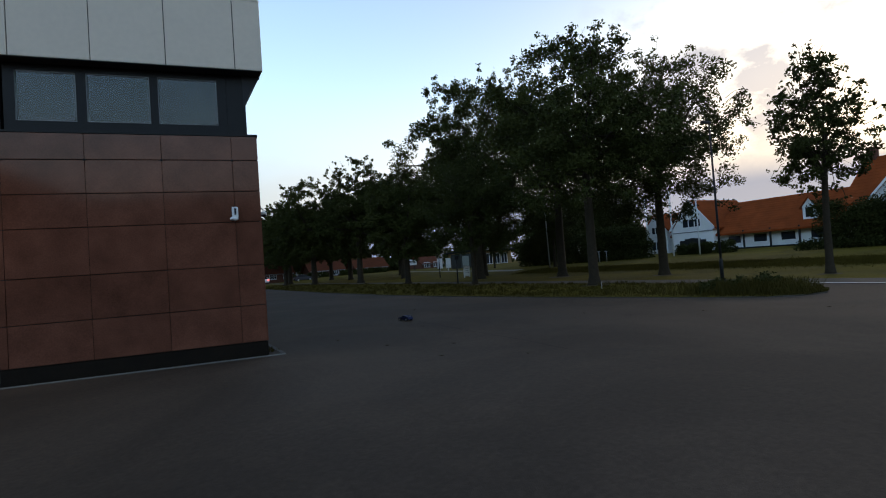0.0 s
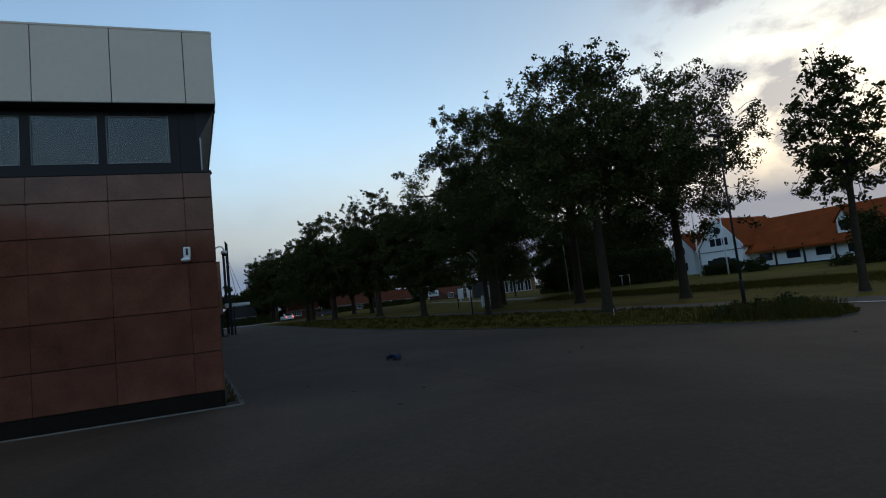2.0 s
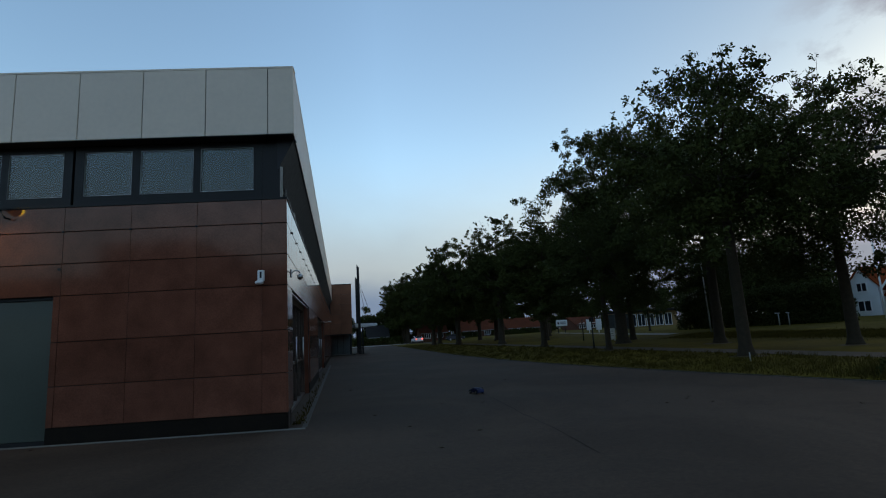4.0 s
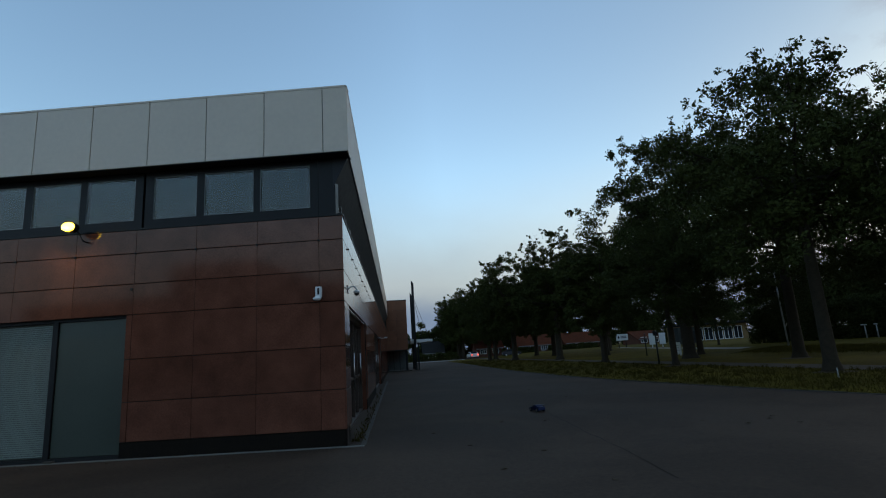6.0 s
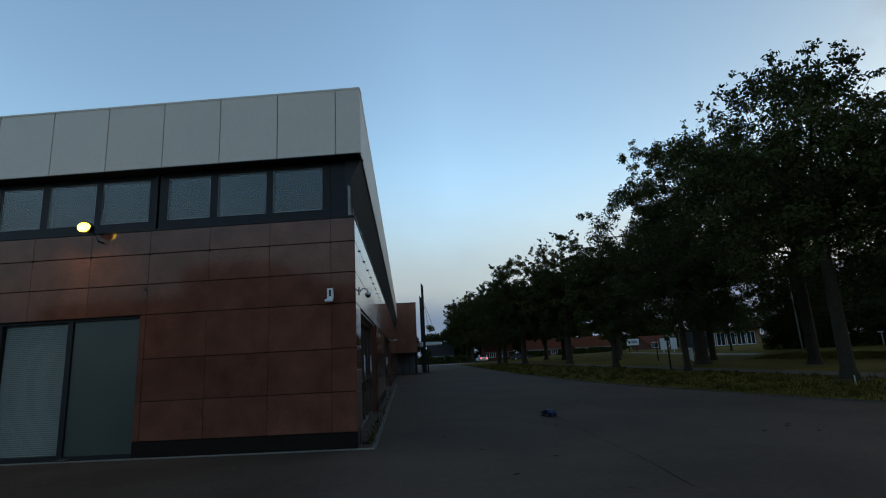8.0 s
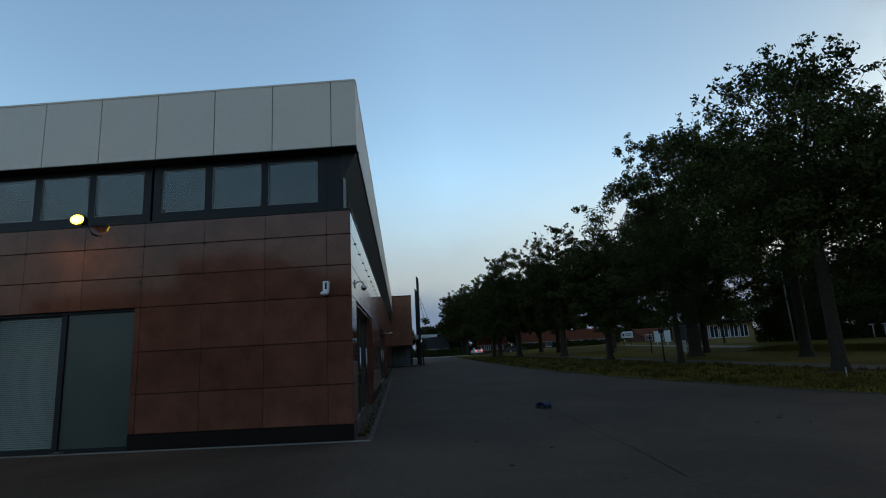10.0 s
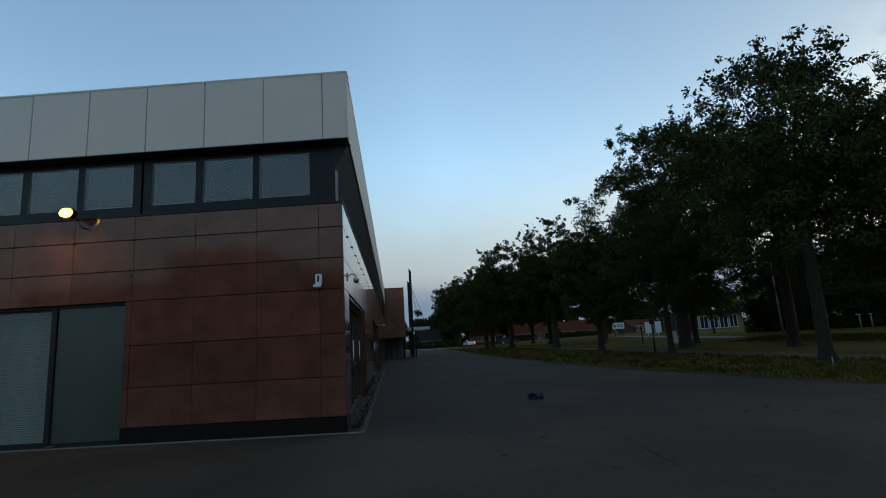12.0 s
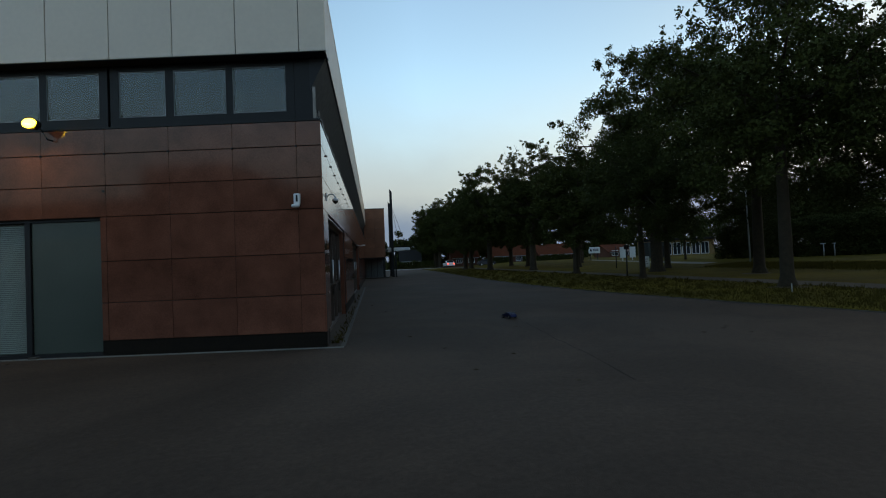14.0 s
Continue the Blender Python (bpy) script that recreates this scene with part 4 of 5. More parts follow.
woods("far_woods", [(8, 150), (32, 142), (62, 128), (92, 108), (112, 78), (120, 40), (122, 0), (116, -40)], 12.0, 7.0, 110000, 0.34, "dark belt of trees and scrub in the distance")
woods("street_woods", [(4, 134), (30, 128), (56, 118), (78, 104)], 10.5, 4.0, 55000, 0.34, "dark trees and scrub behind the street's houses")
hedge("street_hedge", [(24.5, 106.6), (32.0, 107.0)], 1.4, 1.3, "ragged garden hedge before a cottage", 4500, 0.15, 0.3)
hedge("street_hedge", [(35.0, 107.0), (46.0, 106.0)], 1.4, 1.2, "ragged garden hedge before a cottage", 5500, 0.15, 0.3)
woods("garden_trees", [(45.5, 47.5), (49, 40), (53, 34.5)], 9.5, 2.4, 26000, 0.19, "dark garden trees and scrub behind the lawn")

# grass blades and weeds on the verge, thick at the island's end
rng = np.random.default_rng(5)


def blades(name, label, px, py, pz, hmin, hmax, material, width=0.012):
    n = len(px)
    base = np.stack([px, py, pz], 1)
    hgt = rng.uniform(hmin, hmax, n)
    a = rng.uniform(0, math.tau, n)
    side = np.stack([np.cos(a), np.sin(a), np.zeros(n)], 1) * (width * rng.uniform(0.6, 1.5, n))[:, None]
    tip = base + np.stack([rng.normal(0, 0.35, n) * hgt, rng.normal(0, 0.35, n) * hgt, hgt], 1)
    vs = np.stack([base - side, base + side, tip + side * 0.3, tip - side * 0.3], 1).reshape(-1, 3)
    ob = new(name, quads_mesh(name, vs, material))
    return tagged(ob, label, "grass", kind="stuff")


n = 52000
gx, gy = rng.uniform(8.8, EDGE0 + 0.05, n), -2.9 + 82 * rng.uniform(0, 1, n) ** 2.0


def on_verge(x, y, margin=0.0):
    """True where a place lies on the grass verge."""
    inner = np.interp(-y, [-p[1] for p in VERGE[:11]], [p[0] for p in VERGE[:11]])
    nose = np.interp(x, [p[0] for p in VERGE[10:]], [p[1] for p in VERGE[10:]])
    return (x > inner + margin) & ((x < VERGE[10][0]) | (y > nose + margin))


ok = on_verge(gx, gy, -0.08)
gx, gy = gx[ok], gy[ok]
blades("verge_grass", "unmown dry-tipped grass on the verge", gx, gy, np.full(len(gx), 0.03), 0.02, 0.065, M_BLADE)
# taller tufts scattered over the verge
k = 620
tx, ty = rng.uniform(8.2, EDGE0 - 0.2, k), -2.6 + 60 * rng.uniform(0, 1, k) ** 1.8
ok = on_verge(tx, ty, 0.15)
tx, ty, k = tx[ok], ty[ok], int(ok.sum())
gx, gy = np.repeat(tx, 26) + rng.normal(0, 0.07, k * 26), np.repeat(ty, 26) + rng.normal(0, 0.07, k * 26)
blades("grass_tufts", "taller tufts of dry grass on the verge", gx, gy, np.full(k * 26, 0.03), 0.05, 0.18, M_BLADE, 0.010)
n = 5000
gx = rng.normal(14.0, 0.8, n)
gy = rng.normal(-1.0, 0.7, n)
ok = on_verge(gx, gy, 0.1)
blades("tall_weeds", "tall tangled weeds at the end of the verge", gx[ok], gy[ok], np.full(ok.sum(), 0.03), 0.08, 0.38, M_BLADE, 0.014)
# bushy weeds in uneven clumps at the island's end
bushes = []
for wx, wy, wr in ((13.5, -0.7, 0.34), (14.2, -1.3, 0.40), (14.8, -0.9, 0.26), (12.8, -0.3, 0.24), (15.2, -1.0, 0.22), (13.9, 0.3, 0.28), (15.4, -0.4, 0.18)):
    cen = np.array([(wx + rng.normal() * wr * 0.6, wy + rng.normal() * wr * 0.6, 0.04 + wr * rng.uniform(0.3, 1.25)) for _ in range(9)])
    bushes.append(leaf_cards(rng, cen, np.full(9, wr * 0.5), 420, 0.045, 0.9))
tagged(new("bushy_weeds", quads_mesh("bushy_weeds", np.concatenate(bushes), M_HEDGE)), "bushy green weeds on the end of the verge", "weeds", kind="stuff")
# rough uncut strip before the farmhouse lawn
n = 70000
gy = rng.uniform(-0.4, 27.0, n)
gx = 27.0 + 0.02 * (gy - 8) + rng.normal(0, 0.8, n)
gz_ = np.array([ground_z(a, b) for a, b in zip(gx, gy)])
blades("rough_grass", "strip of long uncut grass across the lawn", gx, gy, gz_, 0.03, 0.12, M_STRAW, 0.014)
n = 190
gy = 0.5 + 16 * rng.uniform(0, 1, n) ** 2
blades("wall_weeds", "weeds growing from the joint at the wall's foot", rng.normal(0.14, 0.06, n), gy, np.zeros(n), 0.02, 0.09, M_BLADE)

# pale footpath curving over the lawn
bm = bmesh.new()
last = None
for k in range(41):
    y = 30 + k * 1.2
    x = 28.5 + 0.10 * (k - 6) + 0.004 * k * k
    pair = (bm.verts.new((x, y, ground_z(x, y) + 0.012)), bm.verts.new((x + 1.3, y, ground_z(x + 1.3, y) + 0.012)))
    if last:
        bm.faces.new((last[0], last[1], pair[1], pair[0]))
    last = pair
tagged(part("footpath", bm, M_LAWNPATH), "pale gravel footpath across the lawn", "path", kind="structure")

# bare trodden soil round the nearest trunks
for sx, sy, sr in ((15.85, 7.45, 0.75), (22.4, 8.8, 0.8), (22.7, 17.3, 1.1), (21.2, 0.25, 0.6), (21.9, 26.7, 1.2), (16.1, 18.2, 0.7)):
    bm = bmesh.new()
    z = (0.05 if sx < 20 else ground_z(sx, sy))
    top = bm.verts.new((sx, sy, z + 0.05))
    rim = []
    for k in range(20):
        a = k / 20 * math.tau
        q = sr * (1 + 0.3 * noise.noise((math.cos(a) * 1.5 + sx, math.sin(a) * 1.5, sy)))
        rim.append(bm.verts.new((sx + math.cos(a) * q, sy + math.sin(a) * q, z - 0.02)))
    for k in range(20):
        bm.faces.new((top, rim[k], rim[(k + 1) % 20]))
    tagged(part("bare_soil", bm, M_EARTH), "bare brown soil round the foot of an oak", "soil", kind="structure")

# ---- posts, poles and signs on the grass ----


def thing(name, label, category, group=""):
    return tagged(empty(name), label, category, group)


def post(name, x, y, h, r, material, label, z=None, lean=(0, 0), group="", category="pole"):
    z = ground_z(x, y) if z is None else z
    root = tagged(empty(name, pose(x, y, z)), label, category, group)
    part("shaft", TUBE([(0, 0, -0.1), (lean[0] * 0.5, lean[1] * 0.5, h * 0.5), (lean[0], lean[1], h)], [r * 1.15, r, r * 0.75], 10), material, root)
    return root


lampp = post("lamp_post", 17.05, 2.0, 6.2, 0.042, M_BLACK, "slim black street lamp post on the verge", 0.0, category="street lamp")
part("base", TUBE([(0, 0, 0), (0, 0, 0.9), (0, 0, 0.95)], [0.07, 0.068, 0.05], 10), M_BLACK, lampp)
part("lamp_head", B(-0.45, 0.05, -0.07, 0.07, 6.15, 6.25, 0.02), M_BLACK, lampp)
pl = post("lamp_post", 29.0, 26.0, 5.8, 0.05, M_GREYPOLE, "slender pale lamp post standing on the lawn", lean=(-0.1, 0), category="street lamp")
part("lamp_head", B(-0.5, -0.05, -0.08, 0.08, 5.36, 5.46, 0.02), M_GREYPOLE, pl)
for x, y in ((44.0, 27.6), (43.4, 24.1), (44.2, 21.8)):
    f = post("flagpole", x, y, 6.3, 0.07, M_POLE, "bare white flagpole before the farmhouse", group="white flagpoles")
    bm = bmesh.new()
    bmesh.ops.create_uvsphere(bm, u_segments=10, v_segments=6, radius=0.09)
    bmesh.ops.translate(bm, vec=(0, 0, 6.35), verts=bm.verts)
    part("finial", bm, M_POLE, f)
for x, y, w in ((37.25, 28.1, 0.30), (37.75, 27.6, 0.20)):
    lp = post("lawn_post", x, y, 1.0, 0.045, M_GREYPOLE, "short pale post with a small board top on the lawn", group="posts on the lawn", category="post")
    part("board", B(-w, w * 0.6, -0.05, 0.05, 0.99, 1.07, 0.015), M_GREYPOLE, lp)
wp = post("marker_post", 14.2, 5.4, 0.25, 0.020, M_GREYPOLE, "short white marker post on the verge", 0.05)
part("cap", TUBE([(0, 0, 0.25), (0, 0, 0.27)], 0.020, 8), M_GREYPOLE, wp)
sp = post("sign_post", 17.5, 22.8, 2.0, 0.05, M_BLACK, "dark slim sign post with a small plate", 0.05, category="sign")
part("plate", B(-0.16, 0.16, -0.03, 0.03, 1.72, 2.02, 0.01), M_BLACK, sp)
sp = post("sign_post", 24.0, 37.6, 2.1, 0.05, M_BLACK, "dark slim post at the lawn's edge", category="sign")
nb = thing("notice_board", "white framed notice board standing in the grass", "sign")
nbx, nby = 23.9, 32.0
nz = ground_z(nbx, nby)
for dx in (-0.27, 0.27):
    part("leg", B(nbx + dx - 0.03, nbx + dx + 0.03, nby - 0.03, nby + 0.03, nz - 0.2, nz + 1.0), M_POLE, nb)
part("frame", B(nbx - 0.34, nbx + 0.34, nby - 0.05, nby + 0.05, nz + 0.12, nz + 1.08, 0.02), M_POLE, nb)
part("sheet", B(nbx - 0.27, nbx + 0.27, nby - 0.056, nby - 0.052, nz + 0.2, nz + 1.0), M_SIGN, nb)
for k in range(3):
    part("text_bar", B(nbx - 0.18, nbx + 0.18 - 0.06 * (k % 2), nby - 0.064, nby - 0.058, nz + 0.82 - k * 0.2, nz + 0.86 - k * 0.2), M_GREYWALL, nb)
for (x, y, w) in ((33.2, 54.5, 0.8), (34.4, 54.2, 0.8)):
    s = thing("board_sign", "pale sign board on short legs across the lawn", "sign", "row of sign boards")
    z = ground_z(x, y)
    part("leg", B(x - 0.05, x + 0.05, y + 0.06, y + 0.14, z - 0.2, z + 1.0), M_POLE, s)
    part("board", B(x - w / 2, x + w / 2, y - 0.04, y + 0.06, z + 0.35, z + 1.75, 0.02), M_SIGN, s)
bill = thing("billboard", "white billboard on two posts beyond the avenue", "billboard")
bx, by = 37.0, 72.0
bz = ground_z(bx, by)
for dx in (-0.6, 0.6):
    part("post", B(bx + dx - 0.05, bx + dx + 0.05, by, by + 0.1, bz - 0.2, bz + 2.3), M_BLACK, bill)
part("board", B(bx - 1.0, bx + 1.0, by - 0.12, by - 0.01, 1.75, 2.75, 0.06), M_SIGN, bill)
part("emblem", prism([(bx - 0.72, 2.12), (bx - 0.5, 2.02), (bx - 0.42, 2.3), (bx - 0.58, 2.48), (bx - 0.76, 2.36)], by - 0.135, by - 0.122), M_BLACK, bill, "small dark emblem")
for z in (2.1, 2.33):
    part("text_bar", B(bx - 0.25, bx + 0.7, by - 0.135, by - 0.122, z, z + 0.14), M_GREYWALL, bill)

# ---- the white farmhouse across the lawn ----


def gable_roof(x0, x1, y0, y1, ze, zr, over, material, along="y", thick=0.18):
    """Two tiled slopes over a rectangle, ridge along one axis, with tile courses as steps."""
    a0, a1 = (x0, x1) if along == "y" else (y0, y1)
    s0, s1 = (y0 - over, y1 + over) if along == "y" else (x0 - over, x1 + over)
    mid, half = (a0 + a1) / 2, (a1 - a0) / 2
    k = (zr - ze) / half
    n = 14
    line = []
    for i in range(n):
        d0, d1 = (half + over) * (1 - i / n), (half + over) * (1 - (i + 1) / n)
        line += [(d0, zr - k * d0 + 0.025), (d1 + 0.01, zr - k * d1)]
    line.append((0.0, zr + 0.05))
    out = [(mid - d, z) for d, z in line] + [(mid + d, z) for d, z in reversed(line[:-1])]
    out += [(mid + half + over, zr - k * (half + over) - thick), (mid, zr - thick), (mid - half - over, zr - k * (half + over) - thick)]
    return prism(out, s0, s1, along)


def house_window(parent, x, y, z, w, h, cols=3, face="x"):
    """A dark window with a white frame and glazing bars, let into a wall that faces -x or -y."""
    fr = bmesh.new()

    def bx(a0, a1, z0, z1, d0, d1):
        box(fr, x + d0, x + d1, y + a0, y + a1, z + z0, z + z1) if face == "x" else box(fr, x + a0, x + a1, y + d0, y + d1, z + z0, z + z1)
    t = 0.09
    bx(-w / 2, w / 2, 0, t, -0.06, 0.05)
    bx(-w / 2, w / 2, h - t, h, -0.06, 0.05)
    for k in range(cols + 1):
        a = -w / 2 + (w - t) * k / cols
        bx(a, a + t, t, h - t, -0.06, 0.05)
    win = part("window", fr, M_RENDER, parent, "white-framed window with dark panes")
    for k in range(cols):
        a = -w / 2 + (w - t) * k / cols + t
        b = -w / 2 + (w - t) * (k + 1) / cols
        part("pane", B(x - 0.015, x - 0.004, y + a, y + b, z + t, z + h - t) if face == "x" else B(x + a, x + b, y - 0.015, y - 0.004, z + t, z + h - t), M_DARKPANE, win)
    return win


HX, HZ = 56.4, 0.8
YA, YB = 13.4, 27.6             # the long range between the two gables
farm = thing("farmhouse", "long white-rendered farmhouse under orange tile roofs", "house")
part("wall", B(HX, HX + 9, YA, YB, HZ - 0.5, HZ + 2.30), M_RENDER, farm, "white rendered wall")
part("roof", gable_roof(HX - 0.3, HX + 9.3, YA - 1.0, YB, HZ + 2.25, HZ + 5.65, 0.5, M_TILE), M_TILE, farm, "orange pantile roof")
for yk in (25.8, 22.9, 20.0, 17.1):
    house_window(farm, HX - 0.01, yk, HZ + 0.66, 1.6, 1.0, 1)
for yk in (24.4, 21.5, 18.6, 15.6):
    part("veranda_post", B(HX - 0.7, HX - 0.55, yk - 0.08, yk + 0.08, HZ - 0.2, HZ + 2.15), M_BLACK, farm, "dark veranda post")
part("base_course", B(HX - 0.05, HX, YA, YB, HZ - 0.4, HZ + 0.22), M_BLACK, farm, "black painted base")
part("terrace", B(HX - 3.2, HX - 0.06, YA - 1, YB + 1.6, HZ - 0.5, HZ - 0.02), M_TERRACE, farm, "pale paved terrace edge")
# cross gable with the coach door
gz, g0, g1, gm = HZ, 27.6, 33.0, 30.3
part("gable_wall", prism([(g0, gz - 0.5), (g1, gz - 0.5), (g1, gz + 3.0), (gm, gz + 6.15), (g0, gz + 3.0)], HX - 1.2, HX + 8, "x"), M_RENDER, farm, "white cross gable")
part("gable_roof", gable_roof(HX - 1.0, HX + 8, g0 - 0.1, g1 + 0.1, gz + 3.1, gz + 6.3, 0.3, M_TILE, "x"), M_TILE, farm, "orange pantile roof")
for s in (-1, 1):
    bm = prism([(gm, gz + 6.42), (gm, gz + 6.12), (gm + s * 3.02, gz + 2.62), (gm + s * 3.02, gz + 2.92)], HX - 1.46, HX - 1.38, "x")
    part("bargeboard", bm, M_RENDER, farm, "white bargeboard")
house_window(farm, HX - 1.21, gm, gz + 3.0, 2.5, 1.05, 3)
part("coach_door", B(HX - 1.28, HX - 1.19, gm - 1.75, gm + 1.75, gz - 0.4, gz + 1.45), M_BLACK, farm, "wide black coach door")
for k in range(-2, 3):
    part("door_arch", B(HX - 1.29, HX - 1.19, gm + k * 0.7 - 0.34, gm + k * 0.7 + 0.34, gz + 1.45, gz + 1.73 - 0.06 * k * k), M_BLACK, farm, "shallow arch over the coach door")
part("string_course", B(HX - 1.26, HX - 1.19, g0, g1, gz + 2.40, gz + 2.52), M_GREYWALL, farm, "thin grey band across the gable")
part("round_vent", TUBE([(HX - 1.2, gm, gz + 4.85), (HX - 1.27, gm, gz + 4.85)], 0.42, 16), M_BLACK, farm)
# lower range beside the gable, and a small gable at its end
part("side_roof", gable_roof(HX + 0.5, HX + 8, g1, 36.0, gz + 2.4, gz + 5.4, 0.3, M_TILE), M_TILE, farm, "orange pantile roof")
part("side_wall", B(HX + 0.8, HX + 7.8, g1, 35.9, gz - 0.5, gz + 2.5), M_RENDER, farm)
part("end_gable_wall", prism([(34.5, gz - 0.5), (37.9, gz - 0.5), (37.9, gz + 3.3), (36.2, gz + 5.2), (34.5, gz + 3.3)], HX - 0.4, HX + 7, "x"), M_RENDER, farm, "white end gable")
part("end_gable_roof", gable_roof(HX - 0.3, HX + 7, 34.4, 38.0, gz + 3.35, gz + 5.3, 0.25, M_TILE, "x"), M_TILE, farm)
house_window(farm, HX - 0.41, 36.2, gz + 2.6, 1.2, 1.0, 2)
house_window(farm, HX - 0.41, 36.2, gz + 0.5, 1.5, 1.2, 2)
# dormer on the long roof
d0, d1 = 17.3, 18.6
dorm = part("dormer", prism([(d0, HZ + 2.6), (d1, HZ + 2.6), (d1, HZ + 4.0), ((d0 + d1) / 2, HZ + 4.9), (d0, HZ + 4.0)], HX + 0.3, HX + 3.4, "x"), M_RENDER, farm, "white gabled dormer")
part("dormer_pane", B(HX + 0.24, HX + 0.29, d0 + 0.3, d1 - 0.3, HZ + 2.9, HZ + 3.9), M_DARKPANE, dorm)
part("dormer_roof", gable_roof(HX + 0.2, HX + 3.4, d0 - 0.1, d1 + 0.1, HZ + 4.0, HZ + 5.0, 0.12, M_TILE, "x", 0.1), M_TILE, dorm)

# the taller main house with its front gable
main = thing("manor_house", "tall white house with a steep orange roof", "house")
MX = 56.8
part("wall", B(MX, MX + 11, -12.0, 14.7, HZ - 0.5, HZ + 4.0), M_RENDER, main, "white rendered wall")
part("roof", gable_roof(MX - 0.4, MX + 11.4, -12.2, 14.7, HZ + 3.9, HZ + 8.4, 0.3, M_TILE), M_TILE, main, "steep orange tile roof")
part("end_wall", prism([(MX, HZ + 3.5), (MX + 11, HZ + 3.5), (MX + 5.5, HZ + 8.1)], 14.4, 14.8), M_BRICK, main, "brick gable end")
m0, m1, mm = 7.4, 12.0, 9.7
part("gable_wall", prism([(m0, HZ - 0.5), (m1, HZ - 0.5), (m1, HZ + 4.0), (mm, HZ + 6.65), (m0, HZ + 4.0)], MX - 1.5, MX + 5, "x"), M_RENDER, main, "white front gable")
part("gable_roof", gable_roof(MX - 1.4, MX + 5.5, m0 - 0.1, m1 + 0.1, HZ + 4.1, HZ + 6.8, 0.25, M_TILE, "x"), M_TILE, main, "orange tile roof")
for s in (-1, 1):
    bm = prism([(mm, HZ + 6.92), (mm, HZ + 6.62), (mm + s * 2.6, HZ + 3.62), (mm + s * 2.6, HZ + 3.92)], MX - 1.78, MX - 1.70, "x")
    part("bargeboard", bm, M_RENDER, main, "white bargeboard")
shield = [(-0.55, 5.75), (0.55, 5.75), (0.62, 5.1), (0.44, 4.6), (0.0, 4.3), (-0.44, 4.6), (-0.62, 5.1)]
part("crest", prism([(mm + a, z + HZ) for a, z in shield], MX - 1.60, MX - 1.51, "x"), M_BLIND, main, "dark shield-shaped crest")
part("crest_field", prism([(mm + a * 0.68, 5.1 + (z - 5.1) * 0.68 + HZ) for a, z in shield], MX - 1.63, MX - 1.605, "x"), M_TERRACE, main, "paler field of the crest")
part("crest_scroll", prism([(mm - 0.9, HZ + 3.95), (mm + 0.9, HZ + 3.95), (mm + 0.78, HZ + 4.28), (mm - 0.78, HZ + 4.28)], MX - 1.62, MX - 1.51, "x"), M_GREYWALL, main)
ch = part("chimney", B(MX + 5.1, MX + 5.9, 14.0, 14.7, HZ + 7.6, HZ + 9.3), M_BRICK, main, "red brick chimney")
part("chimney_cap", B(MX + 5.0, MX + 6.0, 13.92, 14.78, HZ + 9.3, HZ + 9.45), M_BRICK, ch)
for yk in (12.7, 8.7, 10.7):
    house_window(main, MX - 0.01 if yk > m1 else MX - 1.51, yk, HZ + 2.5, 1.1, 1.2, 3)
    house_window(main, MX - 0.01 if yk > m1 else MX - 1.51, yk, HZ + 0.4, 1.1, 1.2, 3)

# ---- low houses along the street beyond the avenue ----


def cottage(x, y, w, d, he, hr, wall, roof, label, z=0.0, along="x"):
    c = thing("cottage", label, "house", "houses along the street")
    part("wall", B(x, x + w, y, y + d, z - 0.3, z + he), wall, c)
    part("roof", gable_roof(x - 0.2, x + w + 0.2, y - 0.2, y + d + 0.2, z + he - 0.1, z + hr, 0.3, roof, along), roof, c)
    for s in (x, x + w):
        m = y + d / 2
        part("gable", prism([(y, z + he - 0.1), (y + d, z + he - 0.1), (m, z + hr - 0.2)], s - 0.02 if s == x else s - 0.2, s + 0.2 if s == x else s + 0.02, "x"), wall, c)
    part("eaves_board", B(x - 0.2, x + w + 0.2, y - 0.52, y - 0.46, z + he - 0.42, z + he - 0.26), M_GREYWALL, c, "pale eaves board")
    n = max(2, int(w / 3.2))
    for k in range(n):
        house_window(c, x + w * (k + 0.5) / n, y - 0.01, z + 0.8, 1.5, 1.2, 3, "y")
    return c


cottage(29.0, 110.0, 8.0, 7.0, 2.3, 4.5, M_BRICK, M_SHADETILE, "low red brick cottage, red tile roof coloured dark for tree shade")
cottage(40.5, 111.0, 8.0, 7.0, 2.3, 4.5, M_BRICK, M_SHADETILE, "low red brick cottage, red tile roof coloured dark for tree shade")
cottage(19.6, 113.0, 6.0, 7.0, 2.3, 4.5, M_BRICK, M_SHADETILE, "low red brick cottage, red tile roof coloured dark for tree shade")
cottage(53.0, 100.0, 5.0, 8.0, 1.9, 3.4, M_BRICK, M_SHADETILE, "brown brick shed with a low red roof", 0.3)
cottage(7.2, 111.0, 4.3, 7.0, 2.0, 4.5, M_BRICK, M_ROOF, "low house under a dark grey roof")
cottage(-8.0, 118.0, 9.0, 7.0, 2.0, 4.0, M_BRICK, M_ROOF, "low house under a dark grey roof")
pav = thing("flat_roofed_pavilion", "flat-roofed yellow brick pavilion with blue-white windows", "building")
pz = 0.75
part("wall", B(50.0, 60.0, 74.0, 82.0, pz - 0.5, pz + 2.7), M_YBRICK, pav)
part("roof", B(49.4, 60.4, 73.2, 82.4, pz + 2.7, pz + 3.05, 0.03), M_ROOF, pav, "flat dark roof slab")
for k in range(5):
    house_window(pav, 51.2 + k * 1.75, 73.99, pz + 0.2, 1.5, 2.1, 2, "y")
kiosk = thing("grey_shed", "small grey shed with a pale blue door", "shed")
part("wall", B(41.0, 44.2, 62.0, 65.0, 0.4, 3.0), M_BLIND, kiosk)
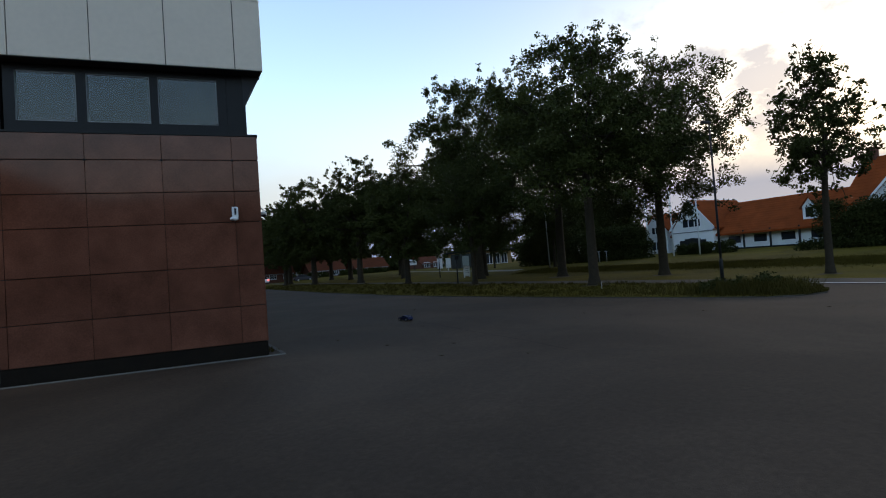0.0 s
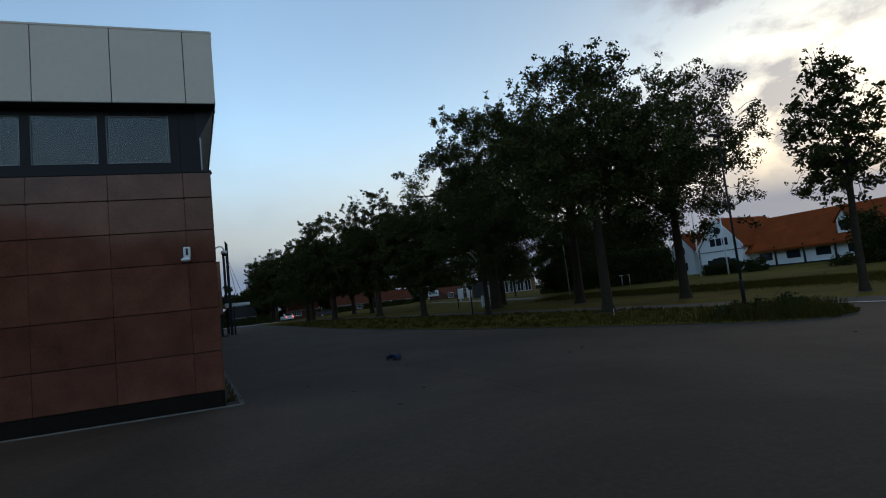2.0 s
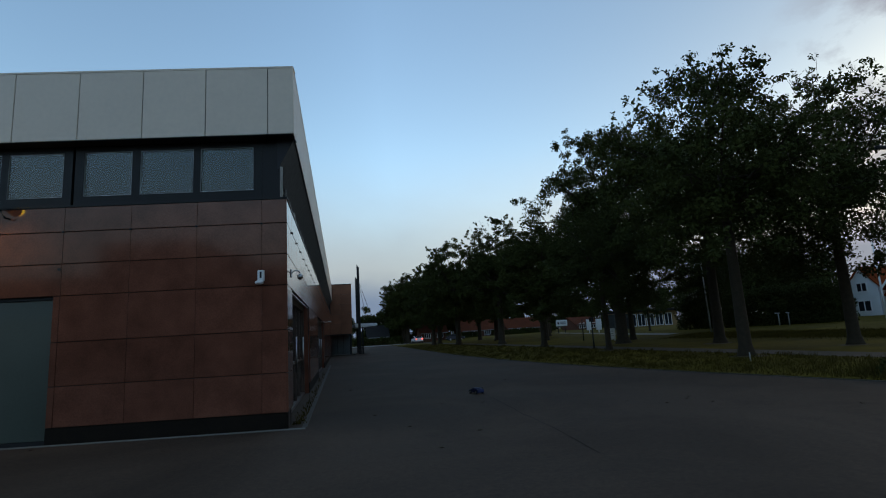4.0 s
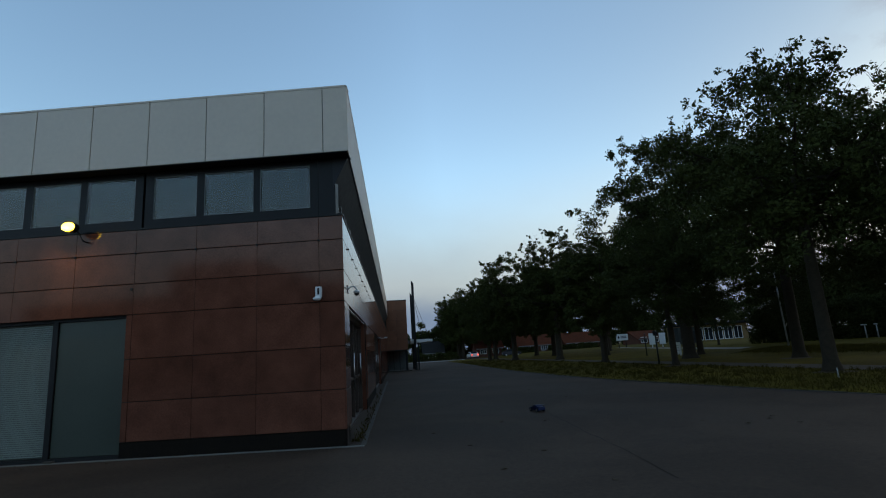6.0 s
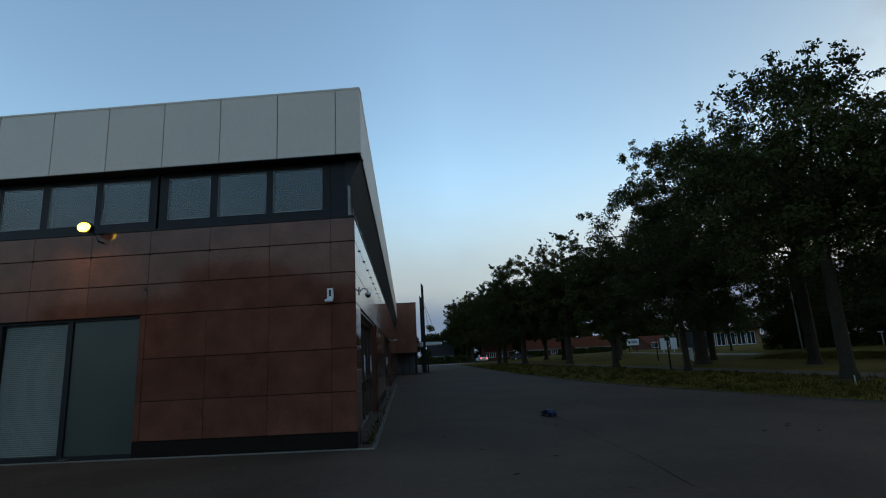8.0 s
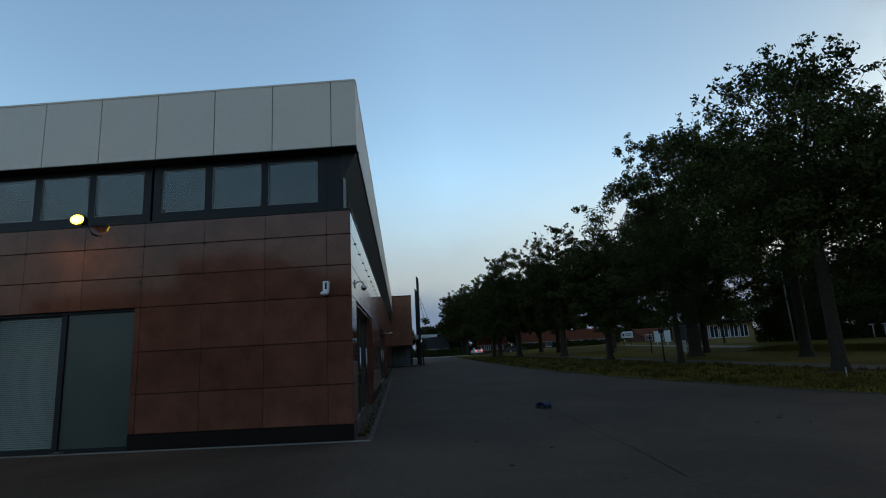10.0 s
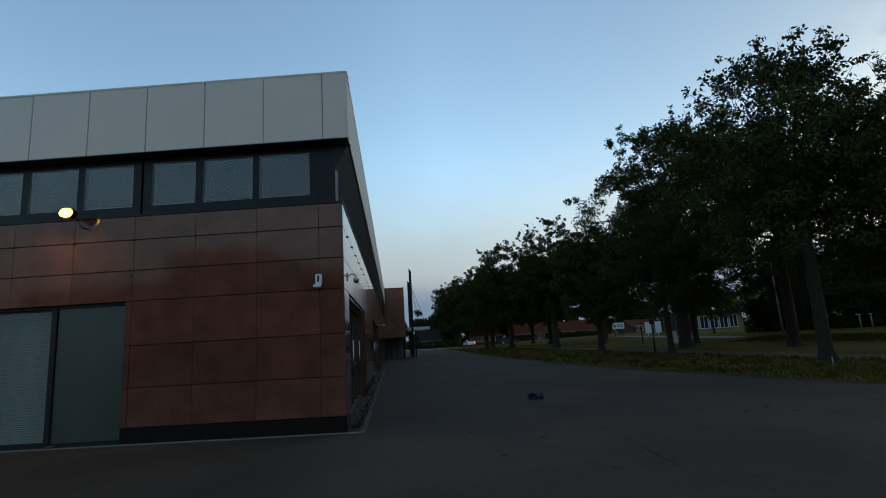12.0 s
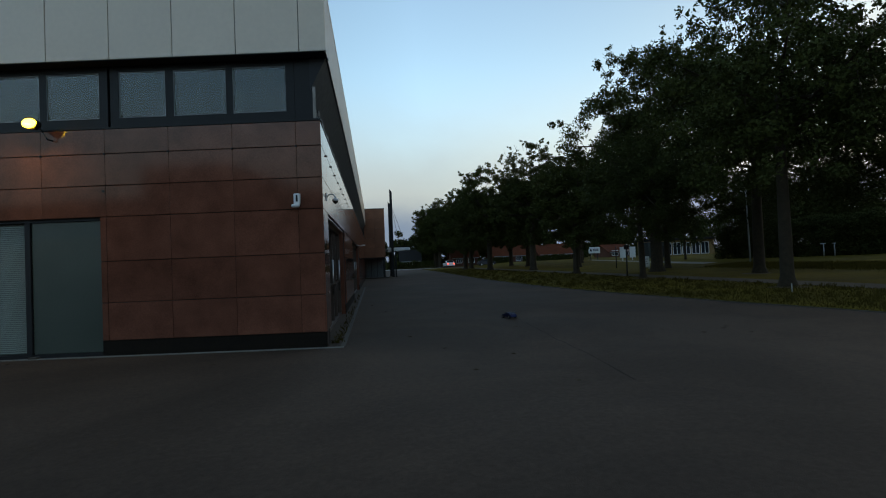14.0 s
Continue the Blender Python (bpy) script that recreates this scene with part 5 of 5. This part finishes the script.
part("door", B(41.4, 42.6, 61.93, 61.995, 0.6, 2.6), M_SLAT, kiosk, "pale door")
part("shutter", B(43.0, 44.2, 61.93, 61.995, 0.9, 2.4), M_BLACK, kiosk)

# ---- cars on the street ----


def car(x, y, turn, paint, label, tail=False):
    c = tagged(empty("car", pose(x, y, 0.03, 0, 0, turn)), label, "car")
    prof = [(-2.0, 0.35), (-2.02, 0.75), (-1.75, 0.92), (-1.0, 0.98), (-0.35, 1.42), (0.9, 1.45), (1.6, 1.05), (1.98, 0.98), (2.02, 0.45), (1.9, 0.32)]
    bm = prism(prof, -0.86, 0.86)
    bmesh.ops.bevel(bm, geom=bm.edges, offset=0.05, segments=2, affect="EDGES")
    part("body", bm, paint, c)
    for s in (-1, 1):
        part("side_window", prism([(-0.85, 1.0), (-0.32, 1.34), (0.85, 1.36), (1.35, 1.04)], s * 0.862, s * 0.872), M_DARKPANE, c)
        for wx in (-1.25, 1.25):
            w = part("wheel", TUBE([(wx, s * 0.72, 0.31), (wx, s * 0.88, 0.31)], 0.31, 18), M_TYRE, c)
            part("rim", TUBE([(wx, s * 0.881, 0.31), (wx, s * 0.892, 0.31)], 0.19, 12), M_CHROME, w)
        part("head_lamp", B(-2.04, -1.98, s * 0.62 - 0.12, s * 0.62 + 0.12, 0.62, 0.76), M_WHITE, c)
        part("tail_lamp", B(1.99, 2.05, s * 0.66 - 0.12, s * 0.66 + 0.12, 0.72, 0.92), M_TAIL if tail else M_BRICK, c, "red tail lamp")
    part("windscreen", prism([(-0.98, 1.0), (-0.37, 1.40), (-0.39, 1.42), (-1.0, 1.02)], -0.7, 0.7), M_DARKPANE, c)
    part("rear_window", prism([(0.95, 1.42), (1.55, 1.08), (1.57, 1.1), (0.97, 1.44)], -0.7, 0.7), M_DARKPANE, c)
    return c


car(17.2, 103.6, -84, M_CARWHITE, "pale hatchback with lit red tail lamps on the street", True)
car(25.5, 102.8, 180, M_CARDARK, "dark car parked along the cross street")

# radio-controlled model car on the asphalt
rc = tagged(empty("toy_car", pose(4.2, 3.0, 0.0, 0, 0, -72)), "blue radio-controlled model car on the asphalt", "model car")
rc.scale = (0.74, 0.74, 0.74)
prof = [(-0.29, 0.06), (-0.30, 0.10), (-0.20, 0.135), (-0.11, 0.145), (-0.05, 0.20), (0.10, 0.205), (0.17, 0.16), (0.27, 0.155), (0.29, 0.09), (0.28, 0.05)]
bm = prism(prof, -0.125, 0.125)
bmesh.ops.bevel(bm, geom=bm.edges, offset=0.012, segments=2, affect="EDGES")
part("body_shell", bm, M_BLUE, rc, "glossy blue shell")
part("cabin_glass", prism([(-0.105, 0.148), (-0.05, 0.192), (-0.056, 0.198), (-0.115, 0.153)], -0.10, 0.10), M_DARKPANE, rc)
for s in (-1, 1):
    part("side_glass", prism([(-0.07, 0.155), (-0.045, 0.190), (0.09, 0.194), (0.13, 0.165)], s * 0.126, s * 0.129), M_DARKPANE, rc)
    part("stripe", B(-0.24, 0.22, s * 0.127, s * 0.1295, 0.095, 0.115), M_BLACK, rc)
    for wx in (-0.18, 0.18):
        w = part("wheel", TUBE([(wx, s * 0.095, 0.06), (wx, s * 0.145, 0.06)], 0.06, 16), M_TYRE, rc)
        part("rim", TUBE([(wx, s * 0.146, 0.06), (wx, s * 0.150, 0.06)], 0.035, 10), M_CHROME, w)
part("front_grille", B(-0.312, -0.300, -0.09, 0.09, 0.075, 0.10), M_CHROME, rc)
part("rear_wing", B(0.22, 0.31, -0.13, 0.13, 0.215, 0.222, 0.002), M_BLACK, rc)
for s in (-0.08, 0.08):
    part("wing_strut", B(0.25, 0.265, s - 0.004, s + 0.004, 0.15, 0.216), M_BLACK, rc)

# ---- behind the camera: a plain hall and trees that close the yard ----
hall = thing("warehouse", "plain brick warehouse closing the yard behind", "building")
part("wall", B(-60, 2.4, -58, -46, -0.2, 10.0), M_BRICK, hall)
part("roof", B(-60.3, 2.6, -58.3, -45.7, 10.0, 10.3), M_ROOF, hall)
part("upper_storey", prism([(-39.4, 10.3), (-39.4, 13.9), (-28.5, 13.7), (-20.9, 10.3)], -57, -46), M_BRICK, hall, "taller block with a sloping roof end")
part("side_wing", B(6.0, 24, -60, -48, -0.2, 8.8), M_BRICK, hall)
part("link", B(2.4, 6.0, -58, -50, -0.2, 3.6), M_BRICK, hall)

# ---- kerbs and asphalt details last ----
kerb_run(list(reversed(outline[1:])), "kerb", "rounded concrete kerb round the end of the verge")
kerb_run([VERGE[1], (9.9, 70)], "kerb", "low concrete kerb, partly overgrown, along the yard")
kerb_run([(EDGE1 + 0.03, -40), (EDGE1 + 0.03, 60)], "kerb", "low concrete kerb beside the service road")


def seam(pts, w, label):
    bm = bmesh.new()
    last = None
    for i, (x, y) in enumerate(pts):
        xa, ya = pts[max(0, i - 1)]
        xb, yb = pts[min(len(pts) - 1, i + 1)]
        d = Vector((xb - xa, yb - ya, 0)).normalized()
        nrm = Vector((-d.y, d.x, 0)) * w * random.uniform(0.6, 1.3)
        pair = (bm.verts.new(Vector((x, y, 0.004)) + nrm), bm.verts.new(Vector((x, y, 0.004)) - nrm))
        if last:
            bm.faces.new((last[0], pair[0], pair[1], last[1]))
        last = pair
    bmesh.ops.recalc_face_normals(bm, faces=bm.faces)
    return tagged(part("asphalt_seam", bm, M_TAR), label, "seam", kind="structure")


pts = [(4.45 - 0.025 * k + random.uniform(-0.03, 0.03), 4.5 - 0.4 * k) for k in range(22)]
seam(pts, 0.007, "thin dark seam along the asphalt")
leaf_me = mesh_of("fallen_leaf", prism([(-0.05, 0.004), (0.0, 0.012), (0.05, 0.006), (0.0, 0.002)], -0.03, 0.03), M_EARTH)
for k in range(46):
    lf = part("fallen_leaf", leaf_me, None)
    lf.matrix_basis = pose(random.uniform(-6, 11), random.uniform(-7, 14), 0.002, 0, 0, random.uniform(0, 360))
    tagged(lf, "dry brown fallen leaf on the asphalt", "leaf", "fallen leaves")
